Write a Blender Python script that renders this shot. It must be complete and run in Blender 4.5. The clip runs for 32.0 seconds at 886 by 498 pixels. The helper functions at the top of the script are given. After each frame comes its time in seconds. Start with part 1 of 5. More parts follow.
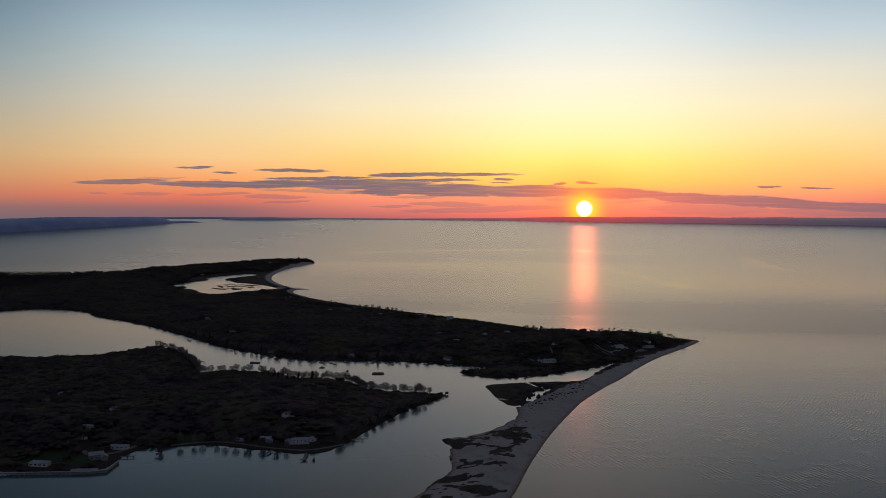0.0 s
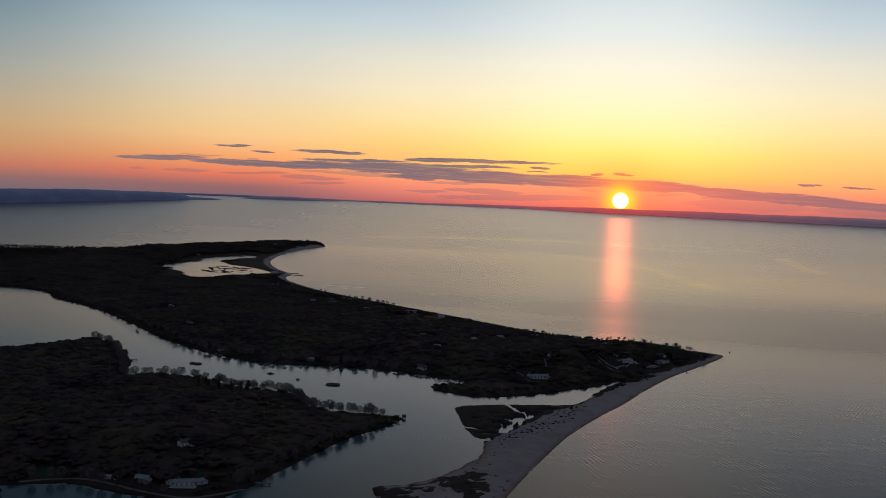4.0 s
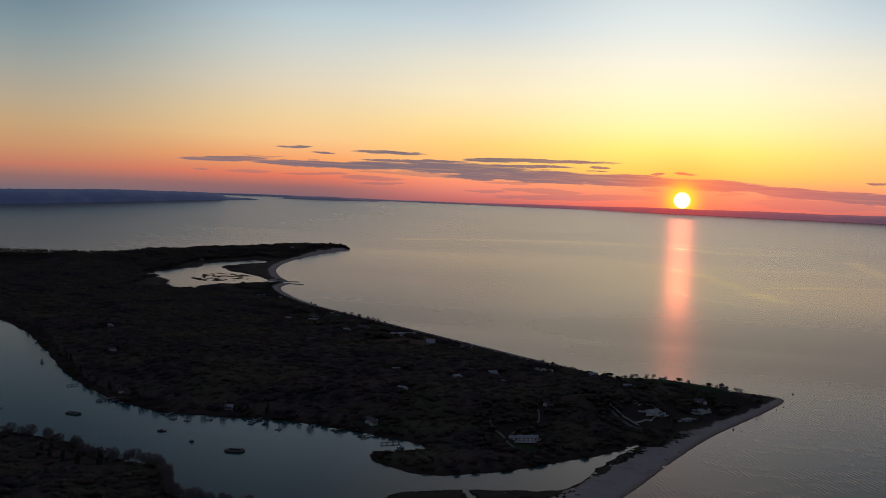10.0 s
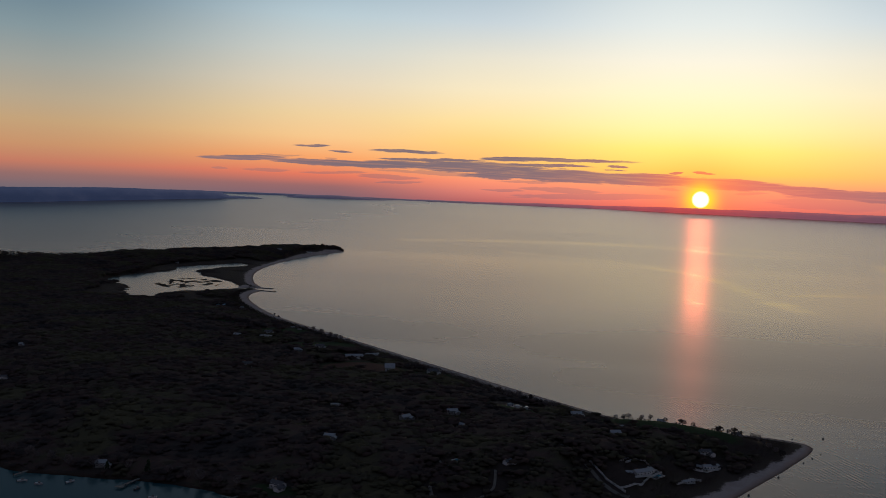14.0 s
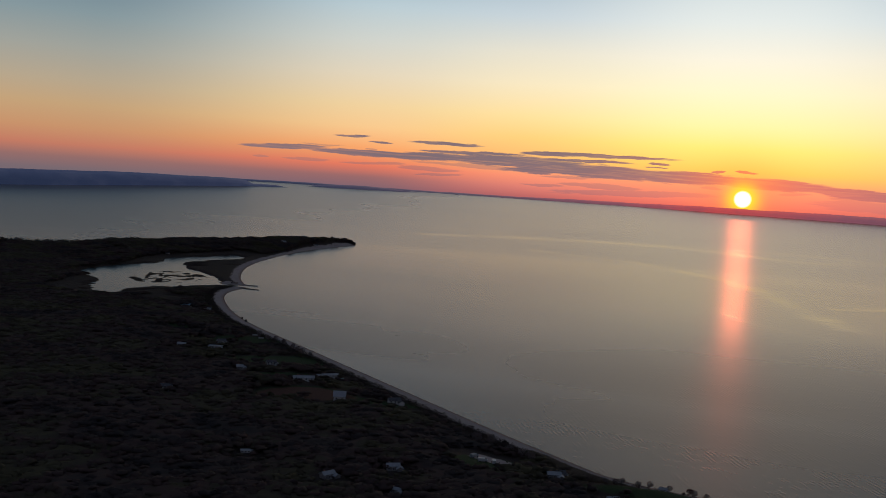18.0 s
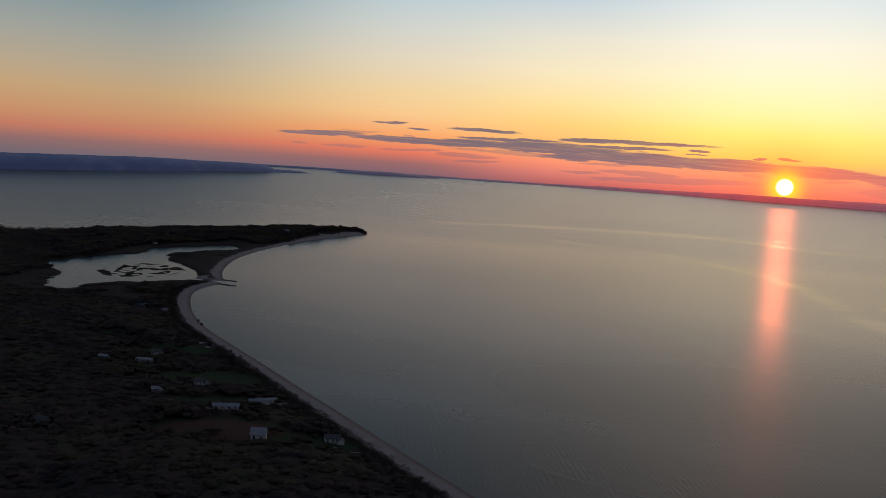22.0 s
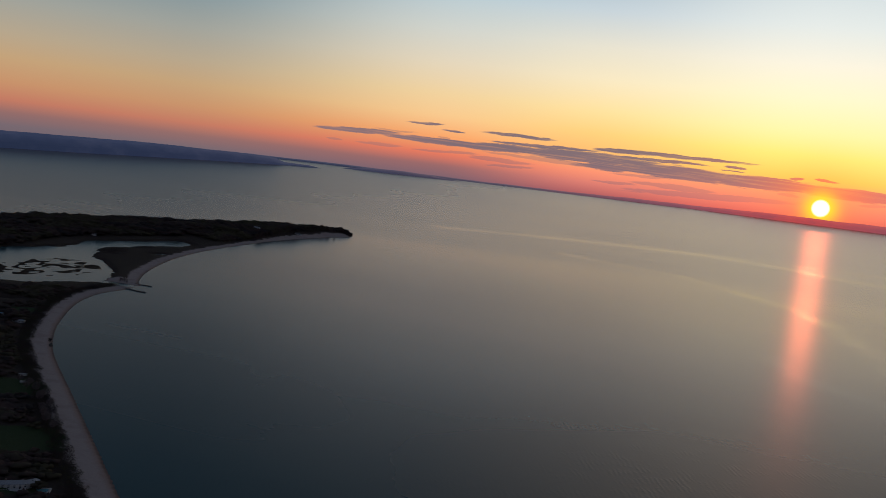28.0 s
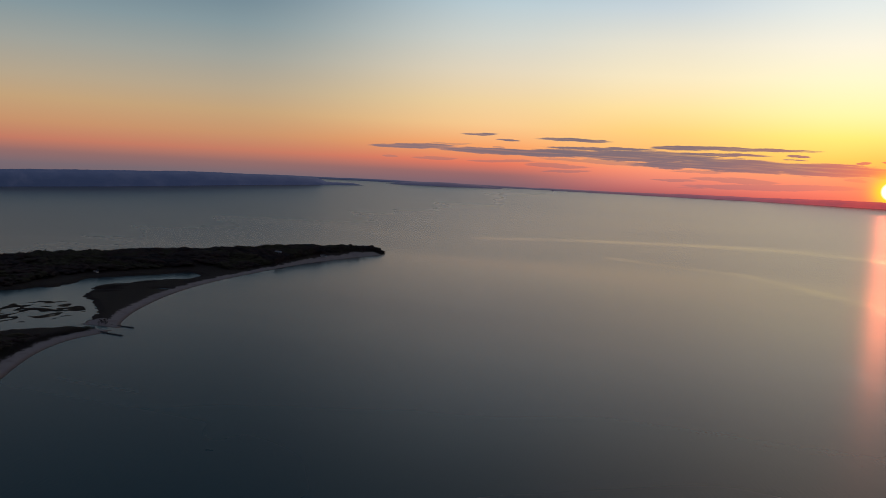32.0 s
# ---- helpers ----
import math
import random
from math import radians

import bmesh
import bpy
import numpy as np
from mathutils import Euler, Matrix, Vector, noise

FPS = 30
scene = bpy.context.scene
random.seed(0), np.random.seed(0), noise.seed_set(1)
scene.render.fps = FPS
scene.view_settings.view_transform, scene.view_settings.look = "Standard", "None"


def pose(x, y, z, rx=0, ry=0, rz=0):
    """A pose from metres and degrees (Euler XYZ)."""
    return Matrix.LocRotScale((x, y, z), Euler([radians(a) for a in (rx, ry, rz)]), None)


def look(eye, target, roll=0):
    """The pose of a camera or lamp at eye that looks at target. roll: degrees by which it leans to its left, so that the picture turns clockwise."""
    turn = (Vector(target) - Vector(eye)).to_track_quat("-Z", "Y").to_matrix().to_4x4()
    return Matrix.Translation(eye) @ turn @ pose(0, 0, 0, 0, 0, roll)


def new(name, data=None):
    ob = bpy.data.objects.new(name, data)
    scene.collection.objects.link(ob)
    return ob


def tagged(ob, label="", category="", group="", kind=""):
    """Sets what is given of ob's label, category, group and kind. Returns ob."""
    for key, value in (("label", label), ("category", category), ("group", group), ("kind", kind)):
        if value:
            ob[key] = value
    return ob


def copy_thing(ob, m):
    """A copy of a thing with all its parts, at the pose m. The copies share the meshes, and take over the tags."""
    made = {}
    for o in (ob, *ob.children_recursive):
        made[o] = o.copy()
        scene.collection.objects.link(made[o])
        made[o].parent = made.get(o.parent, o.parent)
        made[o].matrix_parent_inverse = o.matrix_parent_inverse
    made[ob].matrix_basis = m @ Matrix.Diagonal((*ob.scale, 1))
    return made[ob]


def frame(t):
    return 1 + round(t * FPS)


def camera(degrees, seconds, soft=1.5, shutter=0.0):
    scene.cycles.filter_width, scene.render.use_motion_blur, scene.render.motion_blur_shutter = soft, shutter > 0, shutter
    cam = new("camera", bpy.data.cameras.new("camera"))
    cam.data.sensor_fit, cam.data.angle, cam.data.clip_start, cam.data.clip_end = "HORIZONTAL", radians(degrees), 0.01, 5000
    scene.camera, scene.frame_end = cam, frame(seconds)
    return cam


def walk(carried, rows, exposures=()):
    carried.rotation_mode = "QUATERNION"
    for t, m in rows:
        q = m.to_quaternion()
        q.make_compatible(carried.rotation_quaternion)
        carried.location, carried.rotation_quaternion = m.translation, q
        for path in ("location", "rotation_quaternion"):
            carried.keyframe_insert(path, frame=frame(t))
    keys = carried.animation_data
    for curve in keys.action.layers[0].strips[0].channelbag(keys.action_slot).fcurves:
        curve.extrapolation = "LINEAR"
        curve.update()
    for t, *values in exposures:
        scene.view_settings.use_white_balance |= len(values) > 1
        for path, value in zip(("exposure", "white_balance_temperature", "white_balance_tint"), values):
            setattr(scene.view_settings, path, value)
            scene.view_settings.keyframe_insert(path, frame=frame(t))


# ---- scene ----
cam = camera(50.8, 32.0, soft=0.85)


def eye(x, y, z, pan, tilt, lean):
    """Camera pose from its place, its turn to the left, its tilt upwards and its lean."""
    return pose(x, y, z, 0, 0, pan) @ pose(0, 0, 0, tilt) @ pose(0, 0, 0, 0, lean) @ pose(0, 0, 0, 90)


# seconds, place, pan, tilt, lean of the aircraft's window camera
ROWS = [
    (0, 0.0, -0.0, 140.0, 8.59, -2.12, -0.36),
    (0.5, 3.4, 18.4, 140.0, 8.34, -2.23, -1.11),
    (1, 6.8, 36.6, 139.9, 8.84, -2.39, -1.05),
    (1.5, 10.0, 54.7, 140.0, 9.11, -2.81, -1.31),
    (2, 13.0, 72.8, 140.2, 8.70, -3.14, -3.22),
    (2.5, 15.8, 90.5, 140.2, 8.79, -3.33, -4.31),
    (3, 18.6, 107.7, 139.6, 9.58, -3.21, -3.32),
    (3.5, 21.1, 124.7, 139.2, 10.37, -3.04, -2.54),
    (5.5, 30.7, 193.5, 139.6, 11.45, -3.16, -3.00),
    (6, 33.0, 210.7, 139.6, 11.72, -3.27, -3.05),
    (6.5, 35.3, 227.9, 139.7, 11.92, -3.35, -2.93),
    (7, 37.4, 245.1, 139.8, 12.04, -3.47, -2.99),
    (7.5, 39.3, 262.2, 139.9, 12.38, -3.59, -3.11),
    (8, 41.0, 279.3, 140.3, 12.64, -3.69, -3.59),
    (8.5, 42.6, 296.0, 140.5, 12.93, -3.59, -3.76),
    (9, 44.4, 312.2, 140.2, 13.56, -3.32, -3.07),
    (9.5, 46.2, 328.3, 140.0, 14.09, -3.07, -2.44),
    (10, 47.7, 344.9, 140.1, 14.22, -3.16, -2.33),
    (10.5, 48.9, 361.9, 140.6, 14.21, -3.38, -3.06),
    (11, 50.0, 379.0, 140.9, 14.12, -3.51, -3.70),
    (11.5, 51.1, 396.1, 141.0, 14.28, -3.46, -3.56),
    (12, 52.2, 413.1, 141.0, 14.45, -3.47, -3.30),
    (12.5, 53.2, 430.2, 141.2, 14.69, -3.51, -3.40),
    (13, 54.0, 447.4, 141.5, 14.91, -3.49, -3.22),
    (13.5, 55.0, 464.6, 141.6, 15.12, -3.40, -2.80),
    (14, 56.0, 481.9, 141.7, 15.27, -3.27, -2.41),
    (14.5, 56.9, 499.4, 142.0, 15.32, -3.10, -2.62),
    (16.5, 61.0, 568.9, 143.0, 15.95, -2.81, -2.70),
    (17, 62.0, 586.2, 143.0, 16.63, -3.06, -2.29),
    (17.5, 62.9, 603.5, 143.3, 17.13, -3.39, -2.54),
    (18, 63.7, 621.0, 143.9, 17.54, -3.83, -3.81),
    (18.5, 64.4, 638.3, 144.6, 17.58, -4.31, -5.08),
    (19, 64.9, 655.4, 144.8, 17.89, -4.53, -5.68),
    (19.5, 65.4, 672.0, 144.5, 18.48, -4.44, -4.94),
    (20, 65.7, 688.4, 144.1, 19.14, -4.24, -3.81),
    (20.5, 66.1, 704.9, 143.9, 19.65, -4.24, -3.07),
    (21, 66.4, 721.6, 144.3, 19.33, -4.58, -3.47),
    (21.5, 66.7, 738.2, 144.6, 19.48, -4.77, -3.74),
    (22, 66.9, 754.8, 144.8, 19.76, -4.79, -3.97),
    (22.5, 67.1, 771.3, 144.8, 19.87, -4.62, -3.91),
    (23, 67.2, 787.6, 144.7, 20.04, -4.27, -3.41),
    (23.5, 67.3, 803.9, 144.7, 20.21, -3.93, -2.91),
    (24, 67.5, 820.3, 144.8, 20.38, -3.76, -2.68),
    (24.5, 67.8, 836.7, 145.2, 20.69, -4.04, -2.84),
    (25, 68.3, 853.1, 145.6, 20.79, -4.51, -2.96),
    (25.5, 68.8, 869.2, 146.0, 21.19, -4.71, -2.67),
    (27.5, 71.5, 933.4, 147.0, 21.49, -4.73, -6.78),
    (28, 71.6, 949.0, 147.1, 21.55, -4.80, -6.87),
    (28.5, 71.1, 964.1, 147.0, 21.95, -4.72, -5.96),
    (29, 70.5, 979.3, 147.0, 22.36, -4.73, -5.19),
    (29.5, 69.8, 994.6, 147.0, 22.61, -5.07, -5.11),
    (30, 69.2, 1010.2, 146.9, 23.09, -5.47, -5.22),
    (30.5, 68.7, 1025.9, 146.8, 23.76, -5.53, -5.13),
    (31, 68.3, 1041.7, 146.6, 24.15, -5.32, -5.19),
    (31.5, 67.8, 1057.4, 146.1, 24.74, -4.85, -4.06),
    (32, 67.3, 1073.1, 145.5, 25.38, -4.43, -2.91),
]
walk(cam, [(r[0], eye(*r[1:])) for r in ROWS])

# ---------------------------------------------------------------- world and sun


def lin(r, g, b):
    """Linear colour from display values 0..255."""
    f = lambda c: (c / 255 / 12.92) if c <= 10 else ((c / 255 + 0.055) / 1.055) ** 2.4
    return (f(r), f(g), f(b), 1.0)


class Graph:
    """Short hand for building a node tree."""

    def __init__(self, tree):
        self.tree = tree
        tree.nodes.clear()

    def node(self, kind):
        return self.tree.nodes.new(kind)

    def vector(self, op):
        n = self.node("ShaderNodeVectorMath")
        n.operation = op
        return n

    def put(self, socket, value):
        if isinstance(value, bpy.types.NodeSocket):
            self.tree.links.new(value, socket)
        elif value is not None:
            socket.default_value = value

    def math(self, op, a, b=None, c=None, clamp=False):
        n = self.node("ShaderNodeMath")
        n.operation, n.use_clamp = op, clamp
        for socket, value in zip(n.inputs, (a, b, c)):
            self.put(socket, value)
        return n.outputs[0]

    def ramp(self, fac, stops, mode="LINEAR"):
        n = self.node("ShaderNodeValToRGB")
        n.color_ramp.interpolation = mode
        els = n.color_ramp.elements
        while len(els) < len(stops):
            els.new(0.5)
        for e, (p, c) in zip(els, stops):
            e.position, e.color = p, c
        self.put(n.inputs[0], fac)
        return n.outputs[0]

    def mix(self, fac, a, b, blend="MIX"):
        n = self.node("ShaderNodeMix")
        n.data_type, n.blend_type = "RGBA", blend
        self.put(n.inputs[0], fac), self.put(n.inputs[6], a), self.put(n.inputs[7], b)
        return n.outputs[2]

    def step(self, x, lo, hi):
        n = self.node("ShaderNodeMapRange")
        n.interpolation_type = "SMOOTHSTEP"
        self.put(n.inputs[0], x)
        n.inputs[1].default_value, n.inputs[2].default_value = lo, hi
        return n.outputs[0]

    def noise(self, vector, scale, detail=3.0, rough=0.5, distortion=0.0):
        n = self.node("ShaderNodeTexNoise")
        self.put(n.inputs["Vector"], vector)
        n.inputs["Scale"].default_value, n.inputs["Detail"].default_value = scale, detail
        n.inputs["Roughness"].default_value, n.inputs["Distortion"].default_value = rough, distortion
        return n.outputs[0]

    def combine(self, x, y, z):
        n = self.node("ShaderNodeCombineXYZ")
        for socket, value in zip(n.inputs, (x, y, z)):
            self.put(socket, value)
        return n.outputs[0]

    def scaled(self, vector, sx, sy, sz, turn=0.0):
        n = self.node("ShaderNodeMapping")
        self.put(n.inputs[0], vector)
        n.inputs["Scale"].default_value, n.inputs["Rotation"].default_value = (sx, sy, sz), (0, 0, radians(turn))
        return n.outputs[0]


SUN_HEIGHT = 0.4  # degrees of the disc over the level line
world = bpy.data.worlds.new("sunset_sky")
scene.world = world
world.use_nodes = True
g = Graph(world.node_tree)
ray = g.node("ShaderNodeTexCoord").outputs["Generated"]
sep = g.node("ShaderNodeSeparateXYZ")
g.put(sep.inputs[0], ray)
DEG = 180 / math.pi
el = g.math("MULTIPLY", g.math("ARCSINE", sep.outputs[2]), DEG)
az = g.math("MULTIPLY", g.math("ARCTAN2", sep.outputs[0], sep.outputs[1]), DEG)
away = g.math("ABSOLUTE", az)


def height(e):
    return math.sqrt(max(e + 2, 0) / 92)


u = g.math("POWER", g.math("DIVIDE", g.math("ADD", el, 2.0), 92.0, clamp=True), 0.5)
# colours of the clear sky by height, at four turns away from the sun
AT_SUN = [(-2, (150, 60, 66)), (-0.4, (226, 98, 92)), (0.3, (249, 130, 108)), (1.0, (252, 152, 114)), (2.0, (253, 208, 98)), (3.3, (254, 238, 126)), (4.6, (255, 246, 172)),
          (6.5, (253, 247, 206)), (8.4, (247, 243, 224)), (10.5, (226, 234, 232)), (14, (198, 214, 222)), (20, (188, 172, 152)), (45, (104, 92, 86)), (90, (50, 64, 84))]
NEAR_SUN = [(-2, (110, 64, 78)), (-0.4, (168, 92, 98)), (0.3, (216, 124, 114)), (1.0, (247, 146, 116)), (2.0, (252, 184, 112)), (3.3, (252, 208, 126)), (4.6, (252, 224, 158)),
            (6.5, (245, 231, 195)), (8.4, (229, 225, 208)), (10.5, (196, 210, 218)), (14, (150, 176, 194)), (20, (138, 130, 120)), (45, (80, 78, 82)), (90, (50, 64, 84))]
ASIDE = [(-2, (84, 76, 96)), (-0.4, (120, 98, 110)), (0.3, (150, 104, 106)), (1.0, (228, 120, 96)), (2.0, (246, 163, 106)), (3.3, (246, 200, 142)), (4.6, (239, 209, 158)),
         (6.5, (226, 213, 188)), (8.4, (208, 211, 204)), (10.5, (184, 203, 211)), (14, (132, 160, 182)), (20, (74, 83, 90)), (45, (56, 68, 84)), (90, (50, 64, 84))]
WIDE = [(-2, (70, 72, 92)), (-0.4, (118, 104, 112)), (0.3, (146, 108, 106)), (1.0, (194, 122, 100)), (2.0, (198, 146, 108)), (3.3, (194, 161, 122)), (4.6, (180, 164, 140)),
        (6.5, (157, 160, 154)), (8.4, (130, 149, 156)), (10.5, (103, 129, 145)), (14, (70, 94, 113)), (20, (38, 52, 66)), (45, (48, 64, 84)), (90, (50, 64, 84))]
BEHIND = [(-2, (60, 60, 76)), (2, (98, 90, 106)), (8, (112, 104, 116)), (20, (88, 92, 106)), (45, (62, 74, 94)), (90, (50, 64, 84))]


def sky_band(stops):
    return g.ramp(u, [(height(e), lin(*c)) for e, c in stops])


sky = g.mix(g.step(away, 1, 14), sky_band(AT_SUN), sky_band(NEAR_SUN))
sky = g.mix(g.step(away, 12, 23), sky, sky_band(ASIDE))
sky = g.mix(g.step(away, 21, 39), sky, sky_band(WIDE))
sky = g.mix(g.step(away, 45, 130), sky, sky_band(BEHIND))

# thin evening clouds, long and low: azimuth, height, half length, half depth, slope
STREAKS = [
    (-23.5, 2.70, 1.3, 0.08, 0.036), (-21.8, 2.40, 0.8, 0.06, 0.007), (-17.7, 2.60, 2.4, 0.12, -0.004), (-27.5, 1.79, 2.9, 0.17, 0.034), (-22.9, 1.72, 3.6, 0.22, -0.005),
    (-18.9, 1.76, 3.8, 0.27, 0.022), (-13.7, 1.80, 5.0, 0.36, 0.011), (-16.3, 2.15, 3.8, 0.10, 0.019), (-11.1, 2.41, 2.3, 0.18, 0.029), (-11.6, 1.37, 2.9, 0.22, 0.022),
    (-8.2, 2.45, 4.8, 0.12, 0.003), (-9.4, 2.09, 3.5, 0.10, 0.017), (-4.9, 2.16, 0.8, 0.07, -0.014), (-5.1, 1.95, 0.8, 0.05, 0.008), (-8.3, 1.50, 4.8, 0.44, -0.017),
    (-3.3, 1.43, 4.2, 0.42, 0.001), (1.4, 1.34, 4.4, 0.37, -0.024), (6.6, 1.05, 4.2, 0.33, -0.053), (10.4, 0.84, 4.5, 0.36, -0.060), (16.5, 0.50, 5.0, 0.30, -0.050),
    (-1.5, 1.89, 0.45, 0.10, 0.109), (0.1, 1.97, 0.75, 0.07, -0.038), (10.6, 1.73, 0.8, 0.06, -0.003), (13.2, 1.62, 1.0, 0.06, -0.02)]
FAINT_STREAKS = [
    (-14.3, 1.33, 5.6, 0.15, -0.014), (-10.5, 1.03, 1.6, 0.09, -0.003), (-28.9, 1.12, 0.5, 0.07, -0.03), (-26.2, 1.10, 1.5, 0.12, 0.021), (-22.3, 1.12, 2.1, 0.10, 0.045),
    (-18.6, 1.00, 2.0, 0.15, -0.017), (-18.1, 0.71, 1.6, 0.09, 0.038), (-11.8, 0.48, 1.4, 0.10, 0.02), (-22.3, 1.98, 0.4, 0.05, -0.014), (-8.1, 0.62, 2.6, 0.18, -0.015),
    (2.9, 0.86, 1.0, 0.09, 0.024), (5.9, 0.79, 1.5, 0.13, 0.005), (8.5, 0.67, 1.3, 0.15, 0.005), (7.4, 0.40, 3.8, 0.38, -0.005), (-1.8, 0.94, 0.7, 0.09, -0.074),
    (-6.1, 0.33, 5.4, 0.20, 0.034), (-25.2, 2.05, 1.4, 0.05, 0.01), (14.5, 0.30, 4.0, 0.30, -0.01)]
frayed = g.math("ADD", el, g.math("MULTIPLY", g.math("SUBTRACT", g.noise(g.combine(g.math("MULTIPLY", az, 0.7), g.math("MULTIPLY", el, 4.0), 0.0), 1.0, 5.0, 0.6), 0.5), 0.24))
puff = g.noise(g.combine(g.math("MULTIPLY", az, 0.42), g.math("ADD", g.math("MULTIPLY", el, 7.0), g.math("MULTIPLY", az, 0.11)), 0.0), 1.0, 6.0, 0.62, 0.25)


def cloud_cover(streaks, ragged):
    """How much of the sky the streaks cover: 1 in their middle, frayed at the rim."""
    cover = None
    for a0, e0, half, deep, slope in streaks:
        da = g.math("SUBTRACT", az, a0)
        de = g.math("SUBTRACT", g.math("SUBTRACT", frayed, e0), g.math("MULTIPLY", da, slope))
        q = g.math("ADD", g.math("POWER", g.math("ABSOLUTE", g.math("DIVIDE", da, half)), 2.0), g.math("POWER", g.math("ABSOLUTE", g.math("DIVIDE", de, deep)), 2.0))
        m = g.math("SUBTRACT", 1.0, q)
        cover = m if cover is None else g.math("MAXIMUM", cover, m)
    return g.step(g.math("ADD", cover, g.math("MULTIPLY", g.math("SUBTRACT", puff, 0.47), ragged)), 0.0, 0.5)


cloud_colour = g.ramp(g.math("DIVIDE", g.math("ADD", az, 30.0), 50.0, clamp=True), [
    (0.0, lin(136, 112, 118)), (0.2, lin(106, 101, 116)), (0.4, lin(104, 101, 117)), (0.5, lin(140, 106, 115)), (0.56, lin(190, 106, 108)), (0.6, lin(240, 112, 96)), (0.66, lin(208, 110, 108)), (0.8, lin(158, 108, 114)), (1.0, lin(130, 102, 114))])
thick = g.step(g.noise(g.combine(g.math("MULTIPLY", az, 0.30), g.math("ADD", g.math("MULTIPLY", el, 9.0), g.math("MULTIPLY", az, 0.16)), 4.0), 1.0, 5.0, 0.6), 0.30, 0.56)
thick = g.math("ADD", g.math("MULTIPLY", thick, 0.24), 0.74)
sky = g.mix(g.math("MULTIPLY", cloud_cover(FAINT_STREAKS, 1.8), 0.42), sky, cloud_colour)
sky = g.mix(g.math("MULTIPLY", cloud_cover(STREAKS, 1.6), thick), sky, cloud_colour)

# the sun's disc, the bright air round it, and lens bloom painted as a halo
sx, sz = math.cos(radians(SUN_HEIGHT)), math.sin(radians(SUN_HEIGHT))
dot = g.vector("DOT_PRODUCT")
g.put(dot.inputs[0], ray)
dot.inputs[1].default_value = (0, sx, sz)
off = g.math("MULTIPLY", g.math("ARCCOSINE", g.math("MINIMUM", dot.outputs["Value"], 1.0)), DEG)
halo = g.math("POWER", 2.718, g.math("MULTIPLY", g.math("POWER", g.math("DIVIDE", off, 0.88), 2.4), -1.0))
glow = g.math("POWER", 2.718, g.math("MULTIPLY", g.math("POWER", g.math("DIVIDE", off, 2.4), 2.0), -1.0))
disc = g.math("SUBTRACT", 1.0, g.step(off, 0.30, 0.54))
sky = g.mix(g.math("MULTIPLY", glow, 0.36), sky, (1.0, 0.30, 0.06, 1))
sky = g.mix(g.math("MULTIPLY", halo, 0.9), sky, (1.0, 0.93, 0.01, 1))
sky = g.mix(disc, sky, (3.0, 2.7, 2.0, 1))
air = g.node("ShaderNodeTexSky")
air.sky_type, air.sun_disc, air.sun_elevation, air.sun_rotation = "NISHITA", False, radians(SUN_HEIGHT), 0.0
bg_air, bg_sky, total, out = g.node("ShaderNodeBackground"), g.node("ShaderNodeBackground"), g.node("ShaderNodeAddShader"), g.node("ShaderNodeOutputWorld")
g.put(bg_air.inputs[0], air.outputs[0])
bg_air.inputs[1].default_value = 0.01
g.put(bg_sky.inputs[0], sky)
bg_sky.inputs[1].default_value = 1.0
g.put(total.inputs[0], bg_air.outputs[0]), g.put(total.inputs[1], bg_sky.outputs[0]), g.put(out.inputs[0], total.outputs[0])

# the lamp stands well above the disc, so its glint clears the lifted rim
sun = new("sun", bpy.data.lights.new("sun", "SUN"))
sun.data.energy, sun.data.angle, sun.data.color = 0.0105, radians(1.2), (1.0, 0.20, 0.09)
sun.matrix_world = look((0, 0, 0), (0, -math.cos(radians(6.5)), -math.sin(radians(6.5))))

# ---------------------------------------------------------------- materials


def material(name):
    m = bpy.data.materials.new(name)
    m.use_nodes = True
    gr = Graph(m.node_tree)
    bsdf, o = gr.node("ShaderNodeBsdfPrincipled"), gr.node("ShaderNodeOutputMaterial")
    gr.put(o.inputs[0], bsdf.outputs[0])
    return m, gr, bsdf


def place(gr):
    return gr.node("ShaderNodeNewGeometry").outputs["Position"]


def plain(name, colour, rough=0.8, metal=0.0, grain=2.0, vary=0.25, bump=0.0):
    """A painted, wooden or stony surface with two scales of unevenness."""
    m, gr, b = material(name)
    p = place(gr)
    n = gr.math("ADD", gr.math("MULTIPLY", gr.noise(p, grain, 4), 0.6), gr.math("MULTIPLY", gr.noise(p, grain * 0.13, 2), 0.4))
    dark = tuple(c * (1 - vary) for c in colour[:3]) + (1,)
    light = tuple(min(c * (1 + vary), 1) for c in colour[:3]) + (1,)
    gr.put(b.inputs["Base Color"], gr.ramp(n, [(0.3, dark), (0.7, light)]))
    b.inputs["Roughness"].default_value, b.inputs["Metallic"].default_value = rough, metal
    if bump:
        bp = gr.node("ShaderNodeBump")
        bp.inputs["Strength"].default_value, bp.inputs["Distance"].default_value = bump, 0.2
        gr.put(bp.inputs["Height"], n), gr.put(b.inputs["Normal"], bp.outputs[0])
    return m


